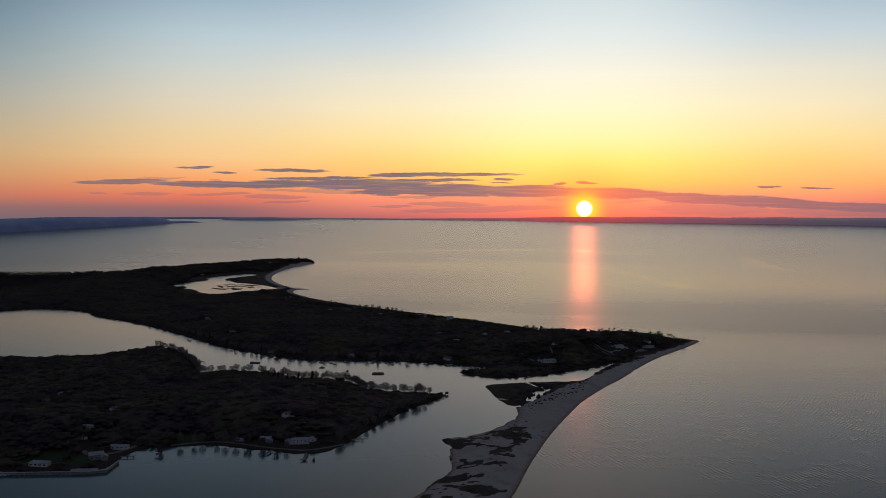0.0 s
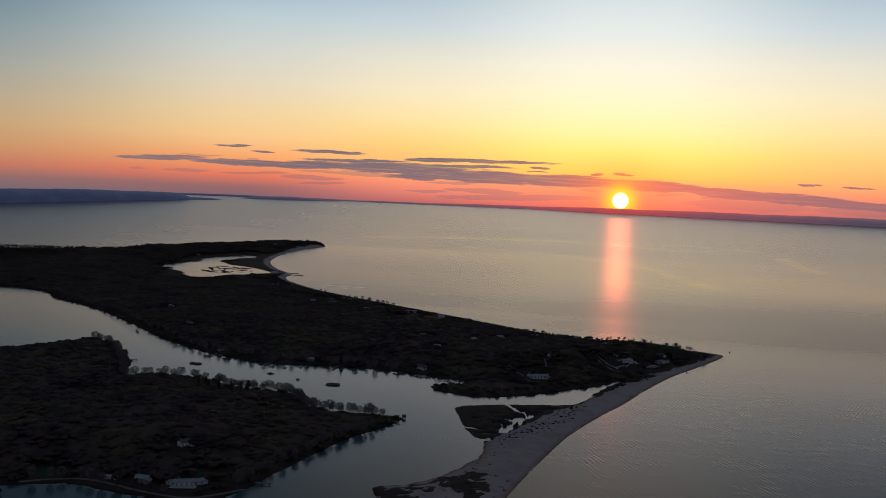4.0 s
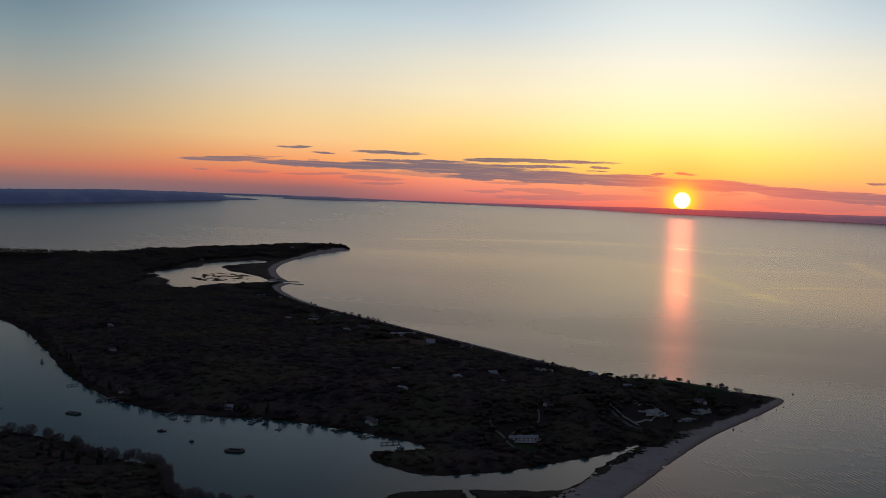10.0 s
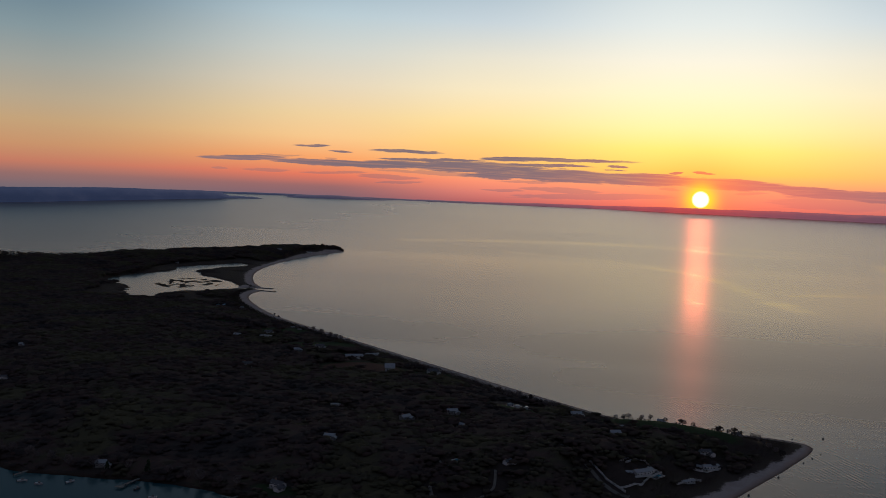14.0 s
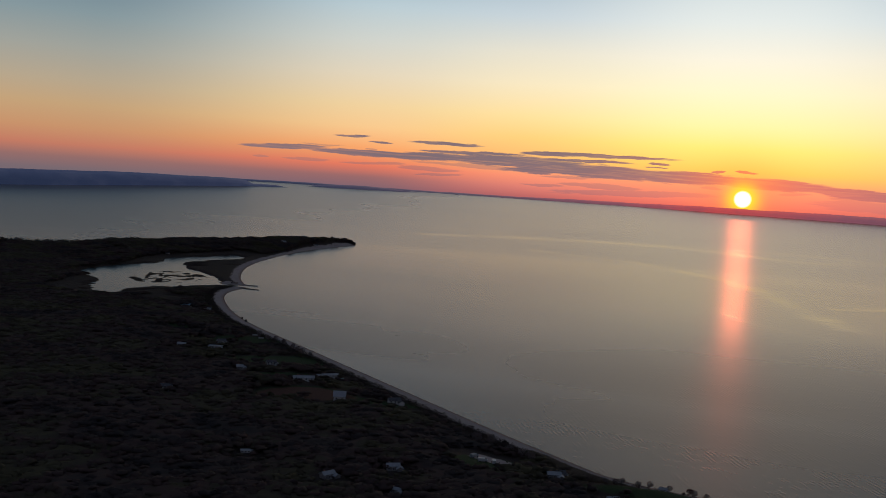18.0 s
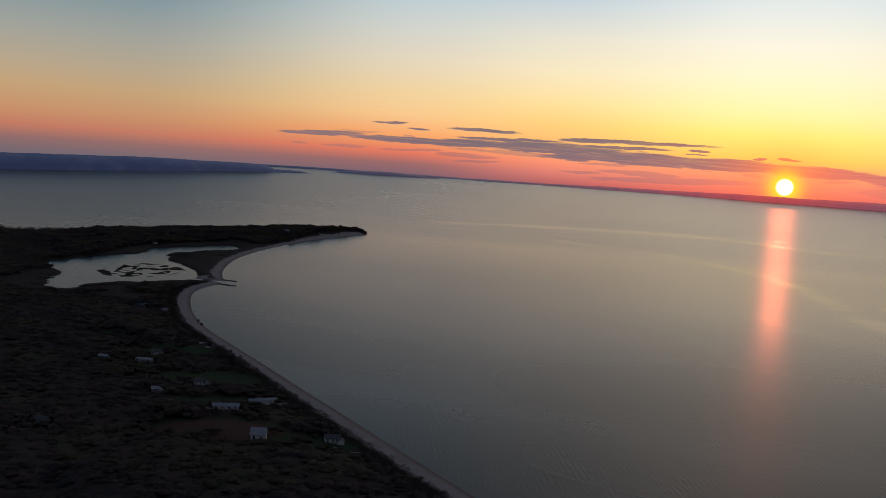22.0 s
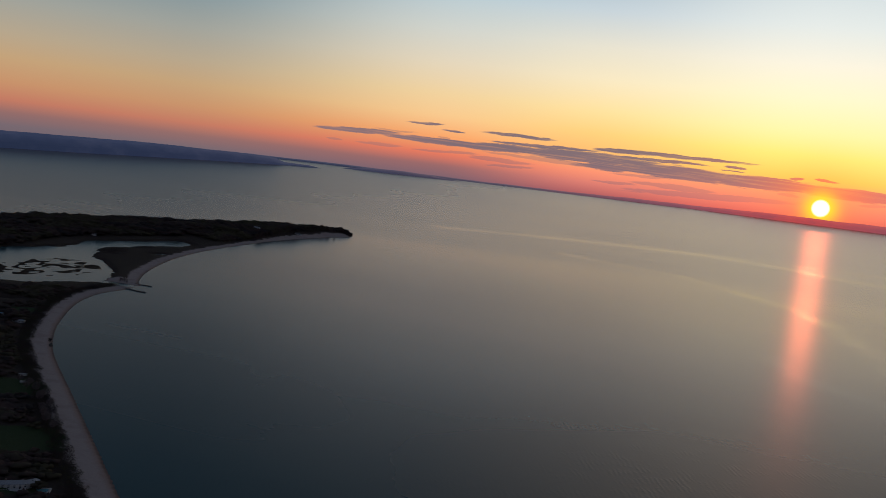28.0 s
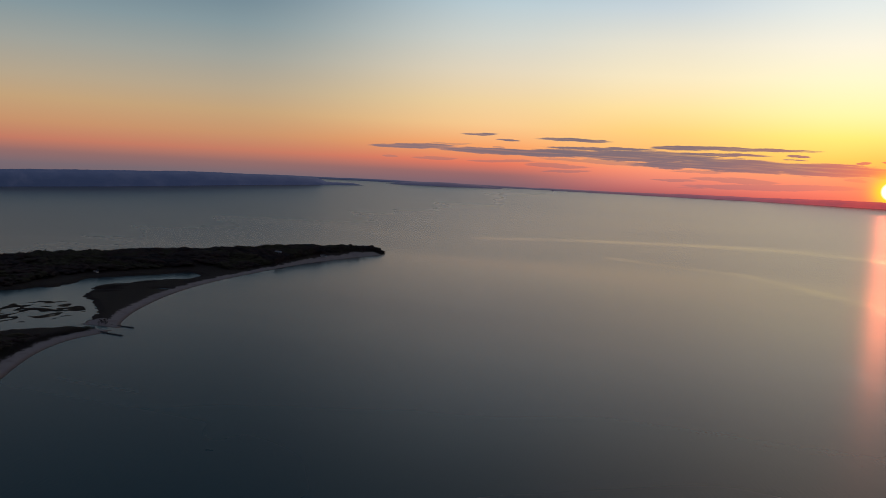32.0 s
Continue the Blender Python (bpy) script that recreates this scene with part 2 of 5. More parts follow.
def make_water(name, ripple, body):
    m = bpy.data.materials.new(name)
    m.use_nodes = True
    gr = Graph(m.node_tree)
    depth, gloss, edge = gr.node("ShaderNodeBsdfDiffuse"), gr.node("ShaderNodeBsdfGlossy"), gr.node("ShaderNodeFresnel")
    both, o = gr.node("ShaderNodeMixShader"), gr.node("ShaderNodeOutputMaterial")
    edge.inputs["IOR"].default_value = 1.33
    gloss.inputs["Color"].default_value = (0.838, 0.742, 0.714, 1)
    gr.put(both.inputs[0], edge.outputs[0]), gr.put(both.inputs[1], depth.outputs[0]), gr.put(both.inputs[2], gloss.outputs[0]), gr.put(o.inputs[0], both.outputs[0])
    p = place(gr)

    def attr(key):
        n = gr.node("ShaderNodeAttribute")
        n.attribute_name = key
        return n.outputs["Fac"]

    open_sea = attr("open_sea")
    # short wind waves six metres apart, in drifting patches
    swell = gr.node("ShaderNodeTexWave")
    swell.wave_type, swell.bands_direction, swell.wave_profile = "BANDS", "X", "SIN"
    gr.put(swell.inputs["Vector"], gr.scaled(p, 0.105, 0.105, 0.105, -24))
    swell.inputs["Scale"].default_value, swell.inputs["Distortion"].default_value = 1.0, 4.4
    swell.inputs["Detail"].default_value, swell.inputs["Detail Scale"].default_value = 2.0, 1.1
    gust = gr.step(gr.noise(p, 0.024, 4, 0.68), 0.38, 0.62)
    fine = gr.step(gr.noise(p, 0.10, 2, 0.5), 0.36, 0.62)
    sp = gr.node("ShaderNodeSeparateXYZ")
    gr.put(sp.inputs[0], p)
    inshore = gr.math("SUBTRACT", 1.0, gr.step(sp.outputs[1], 1120.0, 1520.0))
    offshore = gr.math("MULTIPLY", gr.step(sp.outputs[0], -150.0, 80.0), gr.math("SUBTRACT", 1.0, gr.step(sp.outputs[1], 1420.0, 1800.0)))
    gust = gr.math("MULTIPLY", gust, gr.math("MAXIMUM", inshore, offshore))
    gust = gr.math("MULTIPLY", gust, gr.step(sp.outputs[0], -700.0, -450.0))
    h = gr.math("ADD", gr.math("MULTIPLY", gr.math("MULTIPLY", swell.outputs["Fac"], gr.math("MULTIPLY", gust, fine)), 0.27), 0.0)
    # the shading of the lifted rim follows the level sea
    level = gr.vector("ADD")
    level.inputs[0].default_value = (0, 0, 1.2)
    gr.put(level.inputs[1], gr.node("ShaderNodeNewGeometry").outputs["Normal"])
    unit = gr.vector("NORMALIZE")
    gr.put(unit.inputs[0], level.outputs[0])
    bp = gr.node("ShaderNodeBump")
    bp.inputs["Strength"].default_value, bp.inputs["Distance"].default_value = ripple, 0.5
    gr.put(bp.inputs["Height"], gr.math("MULTIPLY", h, open_sea))
    gr.put(bp.inputs["Normal"], unit.outputs[0]), gr.put(gloss.inputs["Normal"], bp.outputs[0]), gr.put(edge.inputs["Normal"], bp.outputs[0])
    # wind lanes and slicks: long winding bands of calmer water
    broken = gr.step(gr.noise(gr.scaled(p, 0.5, 1.6, 1, 4), 0.006, 4, 0.6), 0.34, 0.60)
    wisp = gr.step(gr.noise(gr.scaled(p, 0.8, 2.0, 1, 14), 0.010, 3, 0.55, 0.5), 0.34, 0.66)
    wisp = gr.mix(gr.step(sp.outputs[1], 1900.0, 2700.0), wisp, (0.5, 0.5, 0.5, 1))
    lane = gr.step(gr.math("MULTIPLY", attr("slick"), gr.math("ADD", gr.math("MULTIPLY", wisp, 0.9), 0.5)), 0.05, 0.95)
    lane = gr.math("MULTIPLY", lane, gr.math("ADD", gr.math("MULTIPLY", broken, 0.55), 0.45))
    streak = gr.noise(gr.scaled(p, 0.25, 3.0, 1, -5), 0.0030, 3, 0.55, 0.5)
    lane = gr.math("MAXIMUM", lane, gr.math("MULTIPLY", gr.math("MULTIPLY", gr.math("MULTIPLY", gr.step(streak, 0.46, 0.74), gr.math("SUBTRACT", 1.0, gr.step(sp.outputs[1], 2000.0, 2700.0))), gr.math("ADD", gr.math("MULTIPLY", broken, 0.5), 0.5)), 0.40))
    broad = gr.noise(gr.scaled(p, 0.6, 1.8, 1, 8), 0.0016, 3, 0.5)
    rough = gr.math("ADD", gr.math("MULTIPLY", broad, 0.06), 0.19)
    # smoother in the lee of the point, rougher far out
    rough = gr.math("SUBTRACT", rough, gr.math("MULTIPLY", gr.math("SUBTRACT", 1.0, gr.step(sp.outputs[1], 850.0, 1150.0)), 0.03))
    rough = gr.math("ADD", rough, gr.math("MULTIPLY", gr.step(sp.outputs[1], 1500.0, 3000.0), 0.02))
    bay = gr.math("MULTIPLY", gr.step(sp.outputs[1], 1050.0, 1250.0), gr.math("SUBTRACT", 1.0, gr.step(sp.outputs[1], 1350.0, 1900.0)))
    rough = gr.math("ADD", rough, gr.math("MULTIPLY", bay, gr.math("ADD", gr.math("MULTIPLY", gr.step(sp.outputs[0], -150.0, 20.0), 0.05), 0.03)))
    inner = gr.math("MULTIPLY", gr.math("SUBTRACT", 1.0, gr.step(sp.outputs[0], -350.0, 60.0)), gr.math("MULTIPLY", gr.step(sp.outputs[1], 1150.0, 1400.0), gr.math("SUBTRACT", 1.0, gr.step(sp.outputs[1], 1900.0, 2600.0))))
    rough = gr.math("ADD", rough, gr.math("MULTIPLY", inner, 0.035))
    rough = gr.math("ADD", rough, gr.math("MULTIPLY", gr.math("MULTIPLY", gr.step(sp.outputs[1], 1500.0, 2400.0), gr.math("SUBTRACT", 1.0, gr.step(sp.outputs[0], -1700.0, -500.0))), 0.05))
    rough = gr.math("SUBTRACT", rough, gr.math("MULTIPLY", lane, 0.075))
    rough = gr.math("ADD", gr.math("MULTIPLY", rough, open_sea), gr.math("MULTIPLY", gr.math("SUBTRACT", 1.0, open_sea), 0.14))
    gr.put(gloss.inputs["Roughness"], rough)
    gr.put(depth.inputs["Color"], gr.mix(gr.noise(p, 0.004, 3), body, tuple(c * 1.5 for c in body[:3]) + (1,)))
    return m


WATER = make_water("sea_water", 0.45, (0.022, 0.070, 0.084, 1))


def make_ground():
    """Sand, beach grass and leaf litter, told apart by the sand and grass values of the mesh."""
    m, gr, b = material("coast_ground")
    p = place(gr)

    def attr(name):
        n = gr.node("ShaderNodeAttribute")
        n.attribute_name = name
        return n.outputs["Fac"]

    fine, wide = gr.noise(p, 0.9, 4, 0.6), gr.noise(p, 0.06, 4, 0.6)
    sand = gr.mix(fine, (0.35, 0.292, 0.285, 1), (0.48, 0.405, 0.39, 1))
    sand = gr.mix(gr.step(wide, 0.45, 0.7), sand, (0.35, 0.285, 0.275, 1))
    litter = gr.mix(fine, (0.042, 0.032, 0.028, 1), (0.070, 0.052, 0.046, 1))
    litter = gr.mix(gr.step(wide, 0.5, 0.75), litter, (0.056, 0.046, 0.034, 1))
    lawn = gr.mix(fine, (0.030, 0.048, 0.022, 1), (0.048, 0.072, 0.032, 1))
    ground = gr.mix(gr.step(gr.math("ADD", attr("lawn"), gr.math("MULTIPLY", gr.math("SUBTRACT", wide, 0.5), 0.8)), 0.4, 0.6), litter, lawn)
    ground = gr.mix(gr.step(gr.math("ADD", attr("field"), gr.math("MULTIPLY", gr.math("SUBTRACT", wide, 0.5), 0.5)), 0.35, 0.55), ground, gr.mix(fine, (0.085, 0.045, 0.036, 1), (0.13, 0.07, 0.055, 1)))
    edge = gr.math("ADD", attr("sand"), gr.math("ADD", gr.math("MULTIPLY", gr.math("SUBTRACT", wide, 0.5), 0.7), gr.math("MULTIPLY", gr.math("SUBTRACT", fine, 0.5), 0.3)))
    colour = gr.mix(gr.step(edge, 0.42, 0.58), ground, sand)
    sp = gr.node("ShaderNodeSeparateXYZ")
    gr.put(sp.inputs[0], p)
    wash = gr.math("ADD", sp.outputs[2], gr.math("MULTIPLY", gr.math("SUBTRACT", wide, 0.5), 0.5))
    colour = gr.mix(gr.step(wash, 0.14, 0.46), gr.mix(1.0, colour, (0.90, 0.78, 0.71, 1), "MULTIPLY"), colour)
    colour = gr.mix(gr.step(sp.outputs[2], 0.03, 0.22), gr.mix(1.0, colour, (0.55, 0.52, 0.5, 1), "MULTIPLY"), colour)
    gr.put(b.inputs["Base Color"], colour)
    b.inputs["Roughness"].default_value, b.inputs["Specular IOR Level"].default_value = 0.95, 0.1
    bp = gr.node("ShaderNodeBump")
    bp.inputs["Strength"].default_value, bp.inputs["Distance"].default_value = 0.6, 0.5
    gr.put(bp.inputs["Height"], fine), gr.put(b.inputs["Normal"], bp.outputs[0])
    return m


GROUND = make_ground()


def make_leaf(name, stops, sheen=0.95):
    """Crowns seen from the air: each tree has its own tone, and its sprays share the crown's round form."""
    m, gr, b = material(name)
    geo = gr.node("ShaderNodeNewGeometry")

    def attr(key, out):
        n = gr.node("ShaderNodeAttribute")
        n.attribute_name = key
        return n.outputs[out]

    grain = gr.noise(geo.outputs["Position"], 1.7, 3, 0.6)
    wide = gr.noise(geo.outputs["Position"], 0.014, 3, 0.6)
    stand = gr.noise(geo.outputs["Position"], 0.03, 3, 0.55)
    pick = gr.math("ADD", gr.math("MULTIPLY", geo.outputs["Random Per Island"], 0.08), gr.math("MULTIPLY", grain, 0.08))
    pick = gr.math("ADD", pick, gr.math("MULTIPLY", attr("tone", "Fac"), 0.16))
    pick = gr.math("ADD", pick, gr.math("ADD", gr.math("MULTIPLY", gr.math("SUBTRACT", stand, 0.28), 0.90), gr.math("MULTIPLY", gr.math("SUBTRACT", wide, 0.28), 0.90)))
    gr.put(b.inputs["Base Color"], gr.ramp(pick, stops))
    b.inputs["Roughness"].default_value = sheen
    b.inputs["Specular IOR Level"].default_value = 0.15
    own = gr.vector("SCALE")
    gr.put(own.inputs[0], geo.outputs["Normal"])
    own.inputs["Scale"].default_value = 0.28
    both = gr.vector("ADD")
    gr.put(both.inputs[0], own.outputs[0]), gr.put(both.inputs[1], attr("crown_out", "Vector"))
    unit = gr.vector("NORMALIZE")
    gr.put(unit.inputs[0], both.outputs[0]), gr.put(b.inputs["Normal"], unit.outputs[0])
    return m


LEAF = make_leaf("spring_canopy", [(0.26, (0.034, 0.030, 0.031, 1)), (0.42, (0.053, 0.040, 0.038, 1)), (0.53, (0.082, 0.050, 0.045, 1)), (0.63, (0.064, 0.052, 0.037, 1)), (0.74, (0.082, 0.070, 0.039, 1))])
EVERGREEN = make_leaf("evergreen_needles", [(0.2, (0.018, 0.030, 0.018, 1)), (0.8, (0.035, 0.050, 0.028, 1))])
GRASS = make_leaf("dune_grass", [(0.3, (0.020, 0.015, 0.014, 1)), (0.6, (0.036, 0.026, 0.022, 1)), (0.8, (0.042, 0.036, 0.024, 1))])
TWIG = plain("bare_twigs", (0.16, 0.13, 0.13, 1), 0.95, 0, 1.5, 0.3)
BARK = plain("grey_bark", (0.10, 0.085, 0.075, 1), 0.95, 0, 4.0, 0.35, 0.4)


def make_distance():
    """Woods miles off: a plain backdrop tone, redder under the sun, with haze painted as glow."""
    m, gr, b = material("distant_woods_haze_glow")
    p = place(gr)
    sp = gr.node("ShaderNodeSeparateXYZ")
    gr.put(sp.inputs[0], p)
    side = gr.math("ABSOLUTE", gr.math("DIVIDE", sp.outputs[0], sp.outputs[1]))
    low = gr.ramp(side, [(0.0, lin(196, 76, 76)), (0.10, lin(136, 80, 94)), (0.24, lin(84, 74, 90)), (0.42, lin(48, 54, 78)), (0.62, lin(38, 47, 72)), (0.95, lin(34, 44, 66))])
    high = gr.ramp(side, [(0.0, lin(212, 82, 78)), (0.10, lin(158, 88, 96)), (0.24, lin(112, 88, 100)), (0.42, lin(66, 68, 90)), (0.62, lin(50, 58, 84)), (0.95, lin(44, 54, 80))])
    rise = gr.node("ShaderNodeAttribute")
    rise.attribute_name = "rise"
    # painted haze: the glowing tone gets paler towards the crest
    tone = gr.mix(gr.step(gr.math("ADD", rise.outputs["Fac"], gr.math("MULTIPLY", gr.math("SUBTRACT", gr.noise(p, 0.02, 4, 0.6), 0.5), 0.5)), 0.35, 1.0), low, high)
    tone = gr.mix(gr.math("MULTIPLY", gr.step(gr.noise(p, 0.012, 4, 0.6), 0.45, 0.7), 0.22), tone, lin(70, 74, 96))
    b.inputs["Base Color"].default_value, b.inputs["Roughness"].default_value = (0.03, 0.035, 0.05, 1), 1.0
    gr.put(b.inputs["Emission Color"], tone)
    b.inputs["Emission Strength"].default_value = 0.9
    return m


HAZE_WOOD = make_distance()

# ---------------------------------------------------------------- plan of the coast


def curve_through(points, steps=6, closed=True):
    """A smooth line through the corner points of the plan."""
    p = np.array(points, float)
    n = len(p)
    out = []
    for i in range(n if closed else n - 1):
        a, b_, c, d = (p[(i + k) % n] if closed else p[min(max(i + k, 0), n - 1)] for k in (-1, 0, 1, 2))
        for s in np.linspace(0, 1, steps, endpoint=False):
            out.append(0.5 * (2 * b_ + (c - a) * s + (2 * a - 5 * b_ + 4 * c - d) * s * s + (3 * b_ - a - 3 * c + d) * s ** 3))
    return np.array(out)


# open-water shore of the peninsula, from the sandy point westward to the cape
BAY_SHORE = [(129, 1074), (108, 1088), (62, 1090), (15, 1099), (-28, 1129), (-77, 1168), (-136, 1217), (-206, 1275), (-294, 1348), (-364, 1406),
             (-402, 1443), (-442, 1490), (-490, 1558), (-514, 1610), (-520, 1650), (-530, 1685), (-547, 1702), (-592, 1771), (-652, 1895), (-698, 2045),
             (-738, 2260), (-748, 2430), (-748, 2540)]
BACK_SHORE = [(-790, 2590), (-868, 2500), (-950, 2340), (-1000, 2190), (-1035, 2010), (-1120, 1925), (-1300, 1880), (-1700, 1800), (-2300, 1700), (-2300, 1000),
              (-1400, 1080), (-1000, 1130), (-830, 1190), (-786, 1236), (-741, 1238)]
HARBOUR_SHORE = [(-690, 1212), (-648, 1166), (-590, 1126), (-530, 1078), (-465, 1016), (-407, 957), (-352, 908), (-297, 872), (-262, 858), (-230, 860),
                 (-195, 866), (-165, 867), (-138, 861), (-115, 855), (-93, 849), (-84, 842), (-91, 833), (-106, 827), (-108, 815), (-96, 803),
                 (-77, 794), (-45, 804), (-12, 838), (14, 870), (30, 897)]
SPIT_INNER = [(27, 885), (15, 850), (0, 797), (-27, 785), (-77, 760), (-70, 728), (-65, 706), (-55, 684), (-46, 667), (-45, 645), (-54, 608), (-69, 583), (-86, 569), (-77, 545),
              (-72, 496), (-78, 464), (-88, 430), (-92, 380), (-86, 335)]
SPIT_OUTER = [(-66, 335), (-46, 390), (-34, 456), (-28, 523), (-19, 597), (-4, 684), (4, 718), (17, 762), (34, 812), (51, 870), (72, 932), (95, 985), (113, 1026)]
HEADLAND = [(-109, 715), (-108, 690), (-125, 645), (-133, 600), (-144, 537), (-160, 521), (-181, 522), (-219, 530), (-249, 518), (-260, 504),
            (-256, 480), (-263, 466), (-309, 455), (-380, 448), (-480, 428), (-760, 380), (-900, 820), (-560, 816), (-480, 832), (-452, 880),
            (-440, 908), (-412, 898), (-370, 848), (-345, 808), (-330, 770), (-300, 782), (-264, 778), (-228, 758), (-195, 759), (-160, 716)]
POND = [(-606, 1508), (-645, 1520), (-700, 1608), (-765, 1650), (-782, 1709), (-786, 1770), (-772, 1800), (-776, 1852), (-800, 1900), (-806, 1932),
        (-788, 1982), (-770, 2056), (-732, 2016), (-738, 1938), (-748, 1874), (-738, 1846), (-712, 1818), (-660, 1772), (-625, 1747), (-580, 1696),
        (-566, 1652), (-592, 1602), (-612, 1560)]
PENINSULA = curve_through(BAY_SHORE + BACK_SHORE + HARBOUR_SHORE + SPIT_INNER + SPIT_OUTER)
HEAD_LINE, POND_LINE = curve_through(HEADLAND), curve_through(POND)
SANDY = curve_through(SPIT_OUTER + BAY_SHORE, 4, closed=False)


def distance_to(px, py, line, closed=True):
    a = line
    b = np.roll(line, -1, 0) if closed else line[1:]
    a = a if closed else line[:-1]
    best = np.full(px.shape, 1e12)
    for (ax, ay), (bx, by) in zip(a, b):
        dx, dy = bx - ax, by - ay
        s = np.clip(((px - ax) * dx + (py - ay) * dy) / (dx * dx + dy * dy + 1e-9), 0, 1)
        best = np.minimum(best, (px - ax - s * dx) ** 2 + (py - ay - s * dy) ** 2)
    return np.sqrt(best)


def inside(px, py, line):
    odd = np.zeros(px.shape, bool)
    for (ax, ay), (bx, by) in zip(line, np.roll(line, -1, 0)):
        if ay != by:
            odd ^= ((ay > py) != (by > py)) & (px < (bx - ax) * (py - ay) / (by - ay) + ax)
    return odd


def signed(px, py, line):
    return np.where(inside(px, py, line), 1, -1) * distance_to(px, py, line)


def rumble(px, py, size, seed=0):
    """Smooth unevenness between -1 and 1 with bumps about size metres wide."""
    out = np.zeros(px.shape)
    r = np.random.RandomState(seed)
    for k in range(5):
        turn, f, p1, p2 = r.uniform(0, 6.28), (1.35 ** k) / size * 3.1, r.uniform(0, 6.28), r.uniform(0, 6.28)
        c, s = math.cos(turn), math.sin(turn)
        out += np.sin((px * c + py * s) * f + p1 + 1.3 * np.sin((py * c - px * s) * f * 0.7 + p2)) / 1.25 ** k
    return out / 2.6


def hump(px, py, x0, y0, rx, ry, turn=0.0):
    c, s = math.cos(radians(turn)), math.sin(radians(turn))
    dx, dy = px - x0, py - y0
    return np.exp(-(((dx * c + dy * s) / rx) ** 2 + ((dy * c - dx * s) / ry) ** 2))


# lawns and clearings: middle, two radii, turn
LAWNS = [(48, 1046, 48, 13, -4), (-32, 855, 16, 8, 20), (34, 945, 22, 22, 0), (64, 972, 24, 24, 30), (-222, 1206, 34, 16, 40), (-150, 1165, 40, 14, 40), (-265, 1246, 18, 12, 0),
         (-330, 1325, 46, 24, 42), (-262, 1262, 56, 24, 42), (-190, 1152, 40, 22, 40), (-490, 1490, 26, 12, 50), (-48, 1074, 22, 20, 0), (-400, 1330, 18, 12, 0), (-128, 876, 14, 8, 0),
         (-165, 560, 13, 8, 0), (-240, 540, 12, 8, 0), (-290, 480, 26, 12, 0)]
# dark patches of beach grass on the spit
GRASS_PATCHES = [(-78, 562, 9, 9, 0), (-66, 572, 10, 7, 0), (-42, 584, 12, 10, 20), (-40, 602, 8, 5, 40), (-50, 594, 9, 6, 0), (-73, 553, 9, 8, 0), (-60, 586, 9, 5, 30), (-62, 553, 8, 5, 10), (-48, 541, 8, 9, 0), (-43, 550, 5, 6, 0), (-56, 513, 14, 3.5, 10), (-48, 508, 6, 4, 0), (-66, 517, 6, 4, 0), (-61, 486, 14, 6, 0),
                 (-68, 482, 9, 9, 0), (-56, 464, 14, 10, 0), (-76, 440, 10, 20, 10), (-58, 440, 9, 8, 0), (-58, 410, 14, 14, 0), (-40, 566, 5, 8, 0), (-58, 700, 8, 14, 0)]

# shallow pools and creeks of the spit's grass flat
FLAT_POOLS = [(-40, 766, 2, 8, 30), (-34, 757, 4, 6, 40), (-28, 747, 3, 6, 0), (-32, 740, 5, 4, 0), (-35, 730, 4, 6, 0), (-40, 735, 5, 2.5, 20), (-41, 719, 6, 2.5, 15), (-36, 711, 5, 4, 0), (-39, 703, 4, 5, 0),
              (-40, 695, 5, 2, 0), (-46, 693, 5, 1.6, 10), (-46, 724, 5, 1.5, 20), (-56, 702, 5, 1.6, -30), (-45, 679, 3, 2, 0), (-31, 719, 6, 1.6, 10), (-44, 707, 5, 1.6, 0), (-60, 730, 3, 1.2, 0),
              (-20, 766, 4, 1.5, 20), (-15, 772, 3, 1.5, 0), (-24, 756, 3, 1.2, 20), (-22, 778, 3, 1.2, 0), (-52, 745, 3, 1.2, 0)]
# small pools of the salt marsh beside the pond
MARSH_POOLS = [(-602, 1508, 13, 4, 60), (-585, 1549, 7, 3, 45), (-577, 1556, 8, 3, 30), (-529, 1519, 6, 3, 40), (-681, 1900, 9, 5, 60), (-724, 1842, 14, 4, 60), (-708, 1850, 8, 3, 40),
               (-722, 1868, 9, 3, 60), (-700, 1832, 9, 3, 40), (-630, 1508, 9, 4, 30), (-590, 1530, 10, 3, 60), (-728, 1925, 8, 3, 70)]


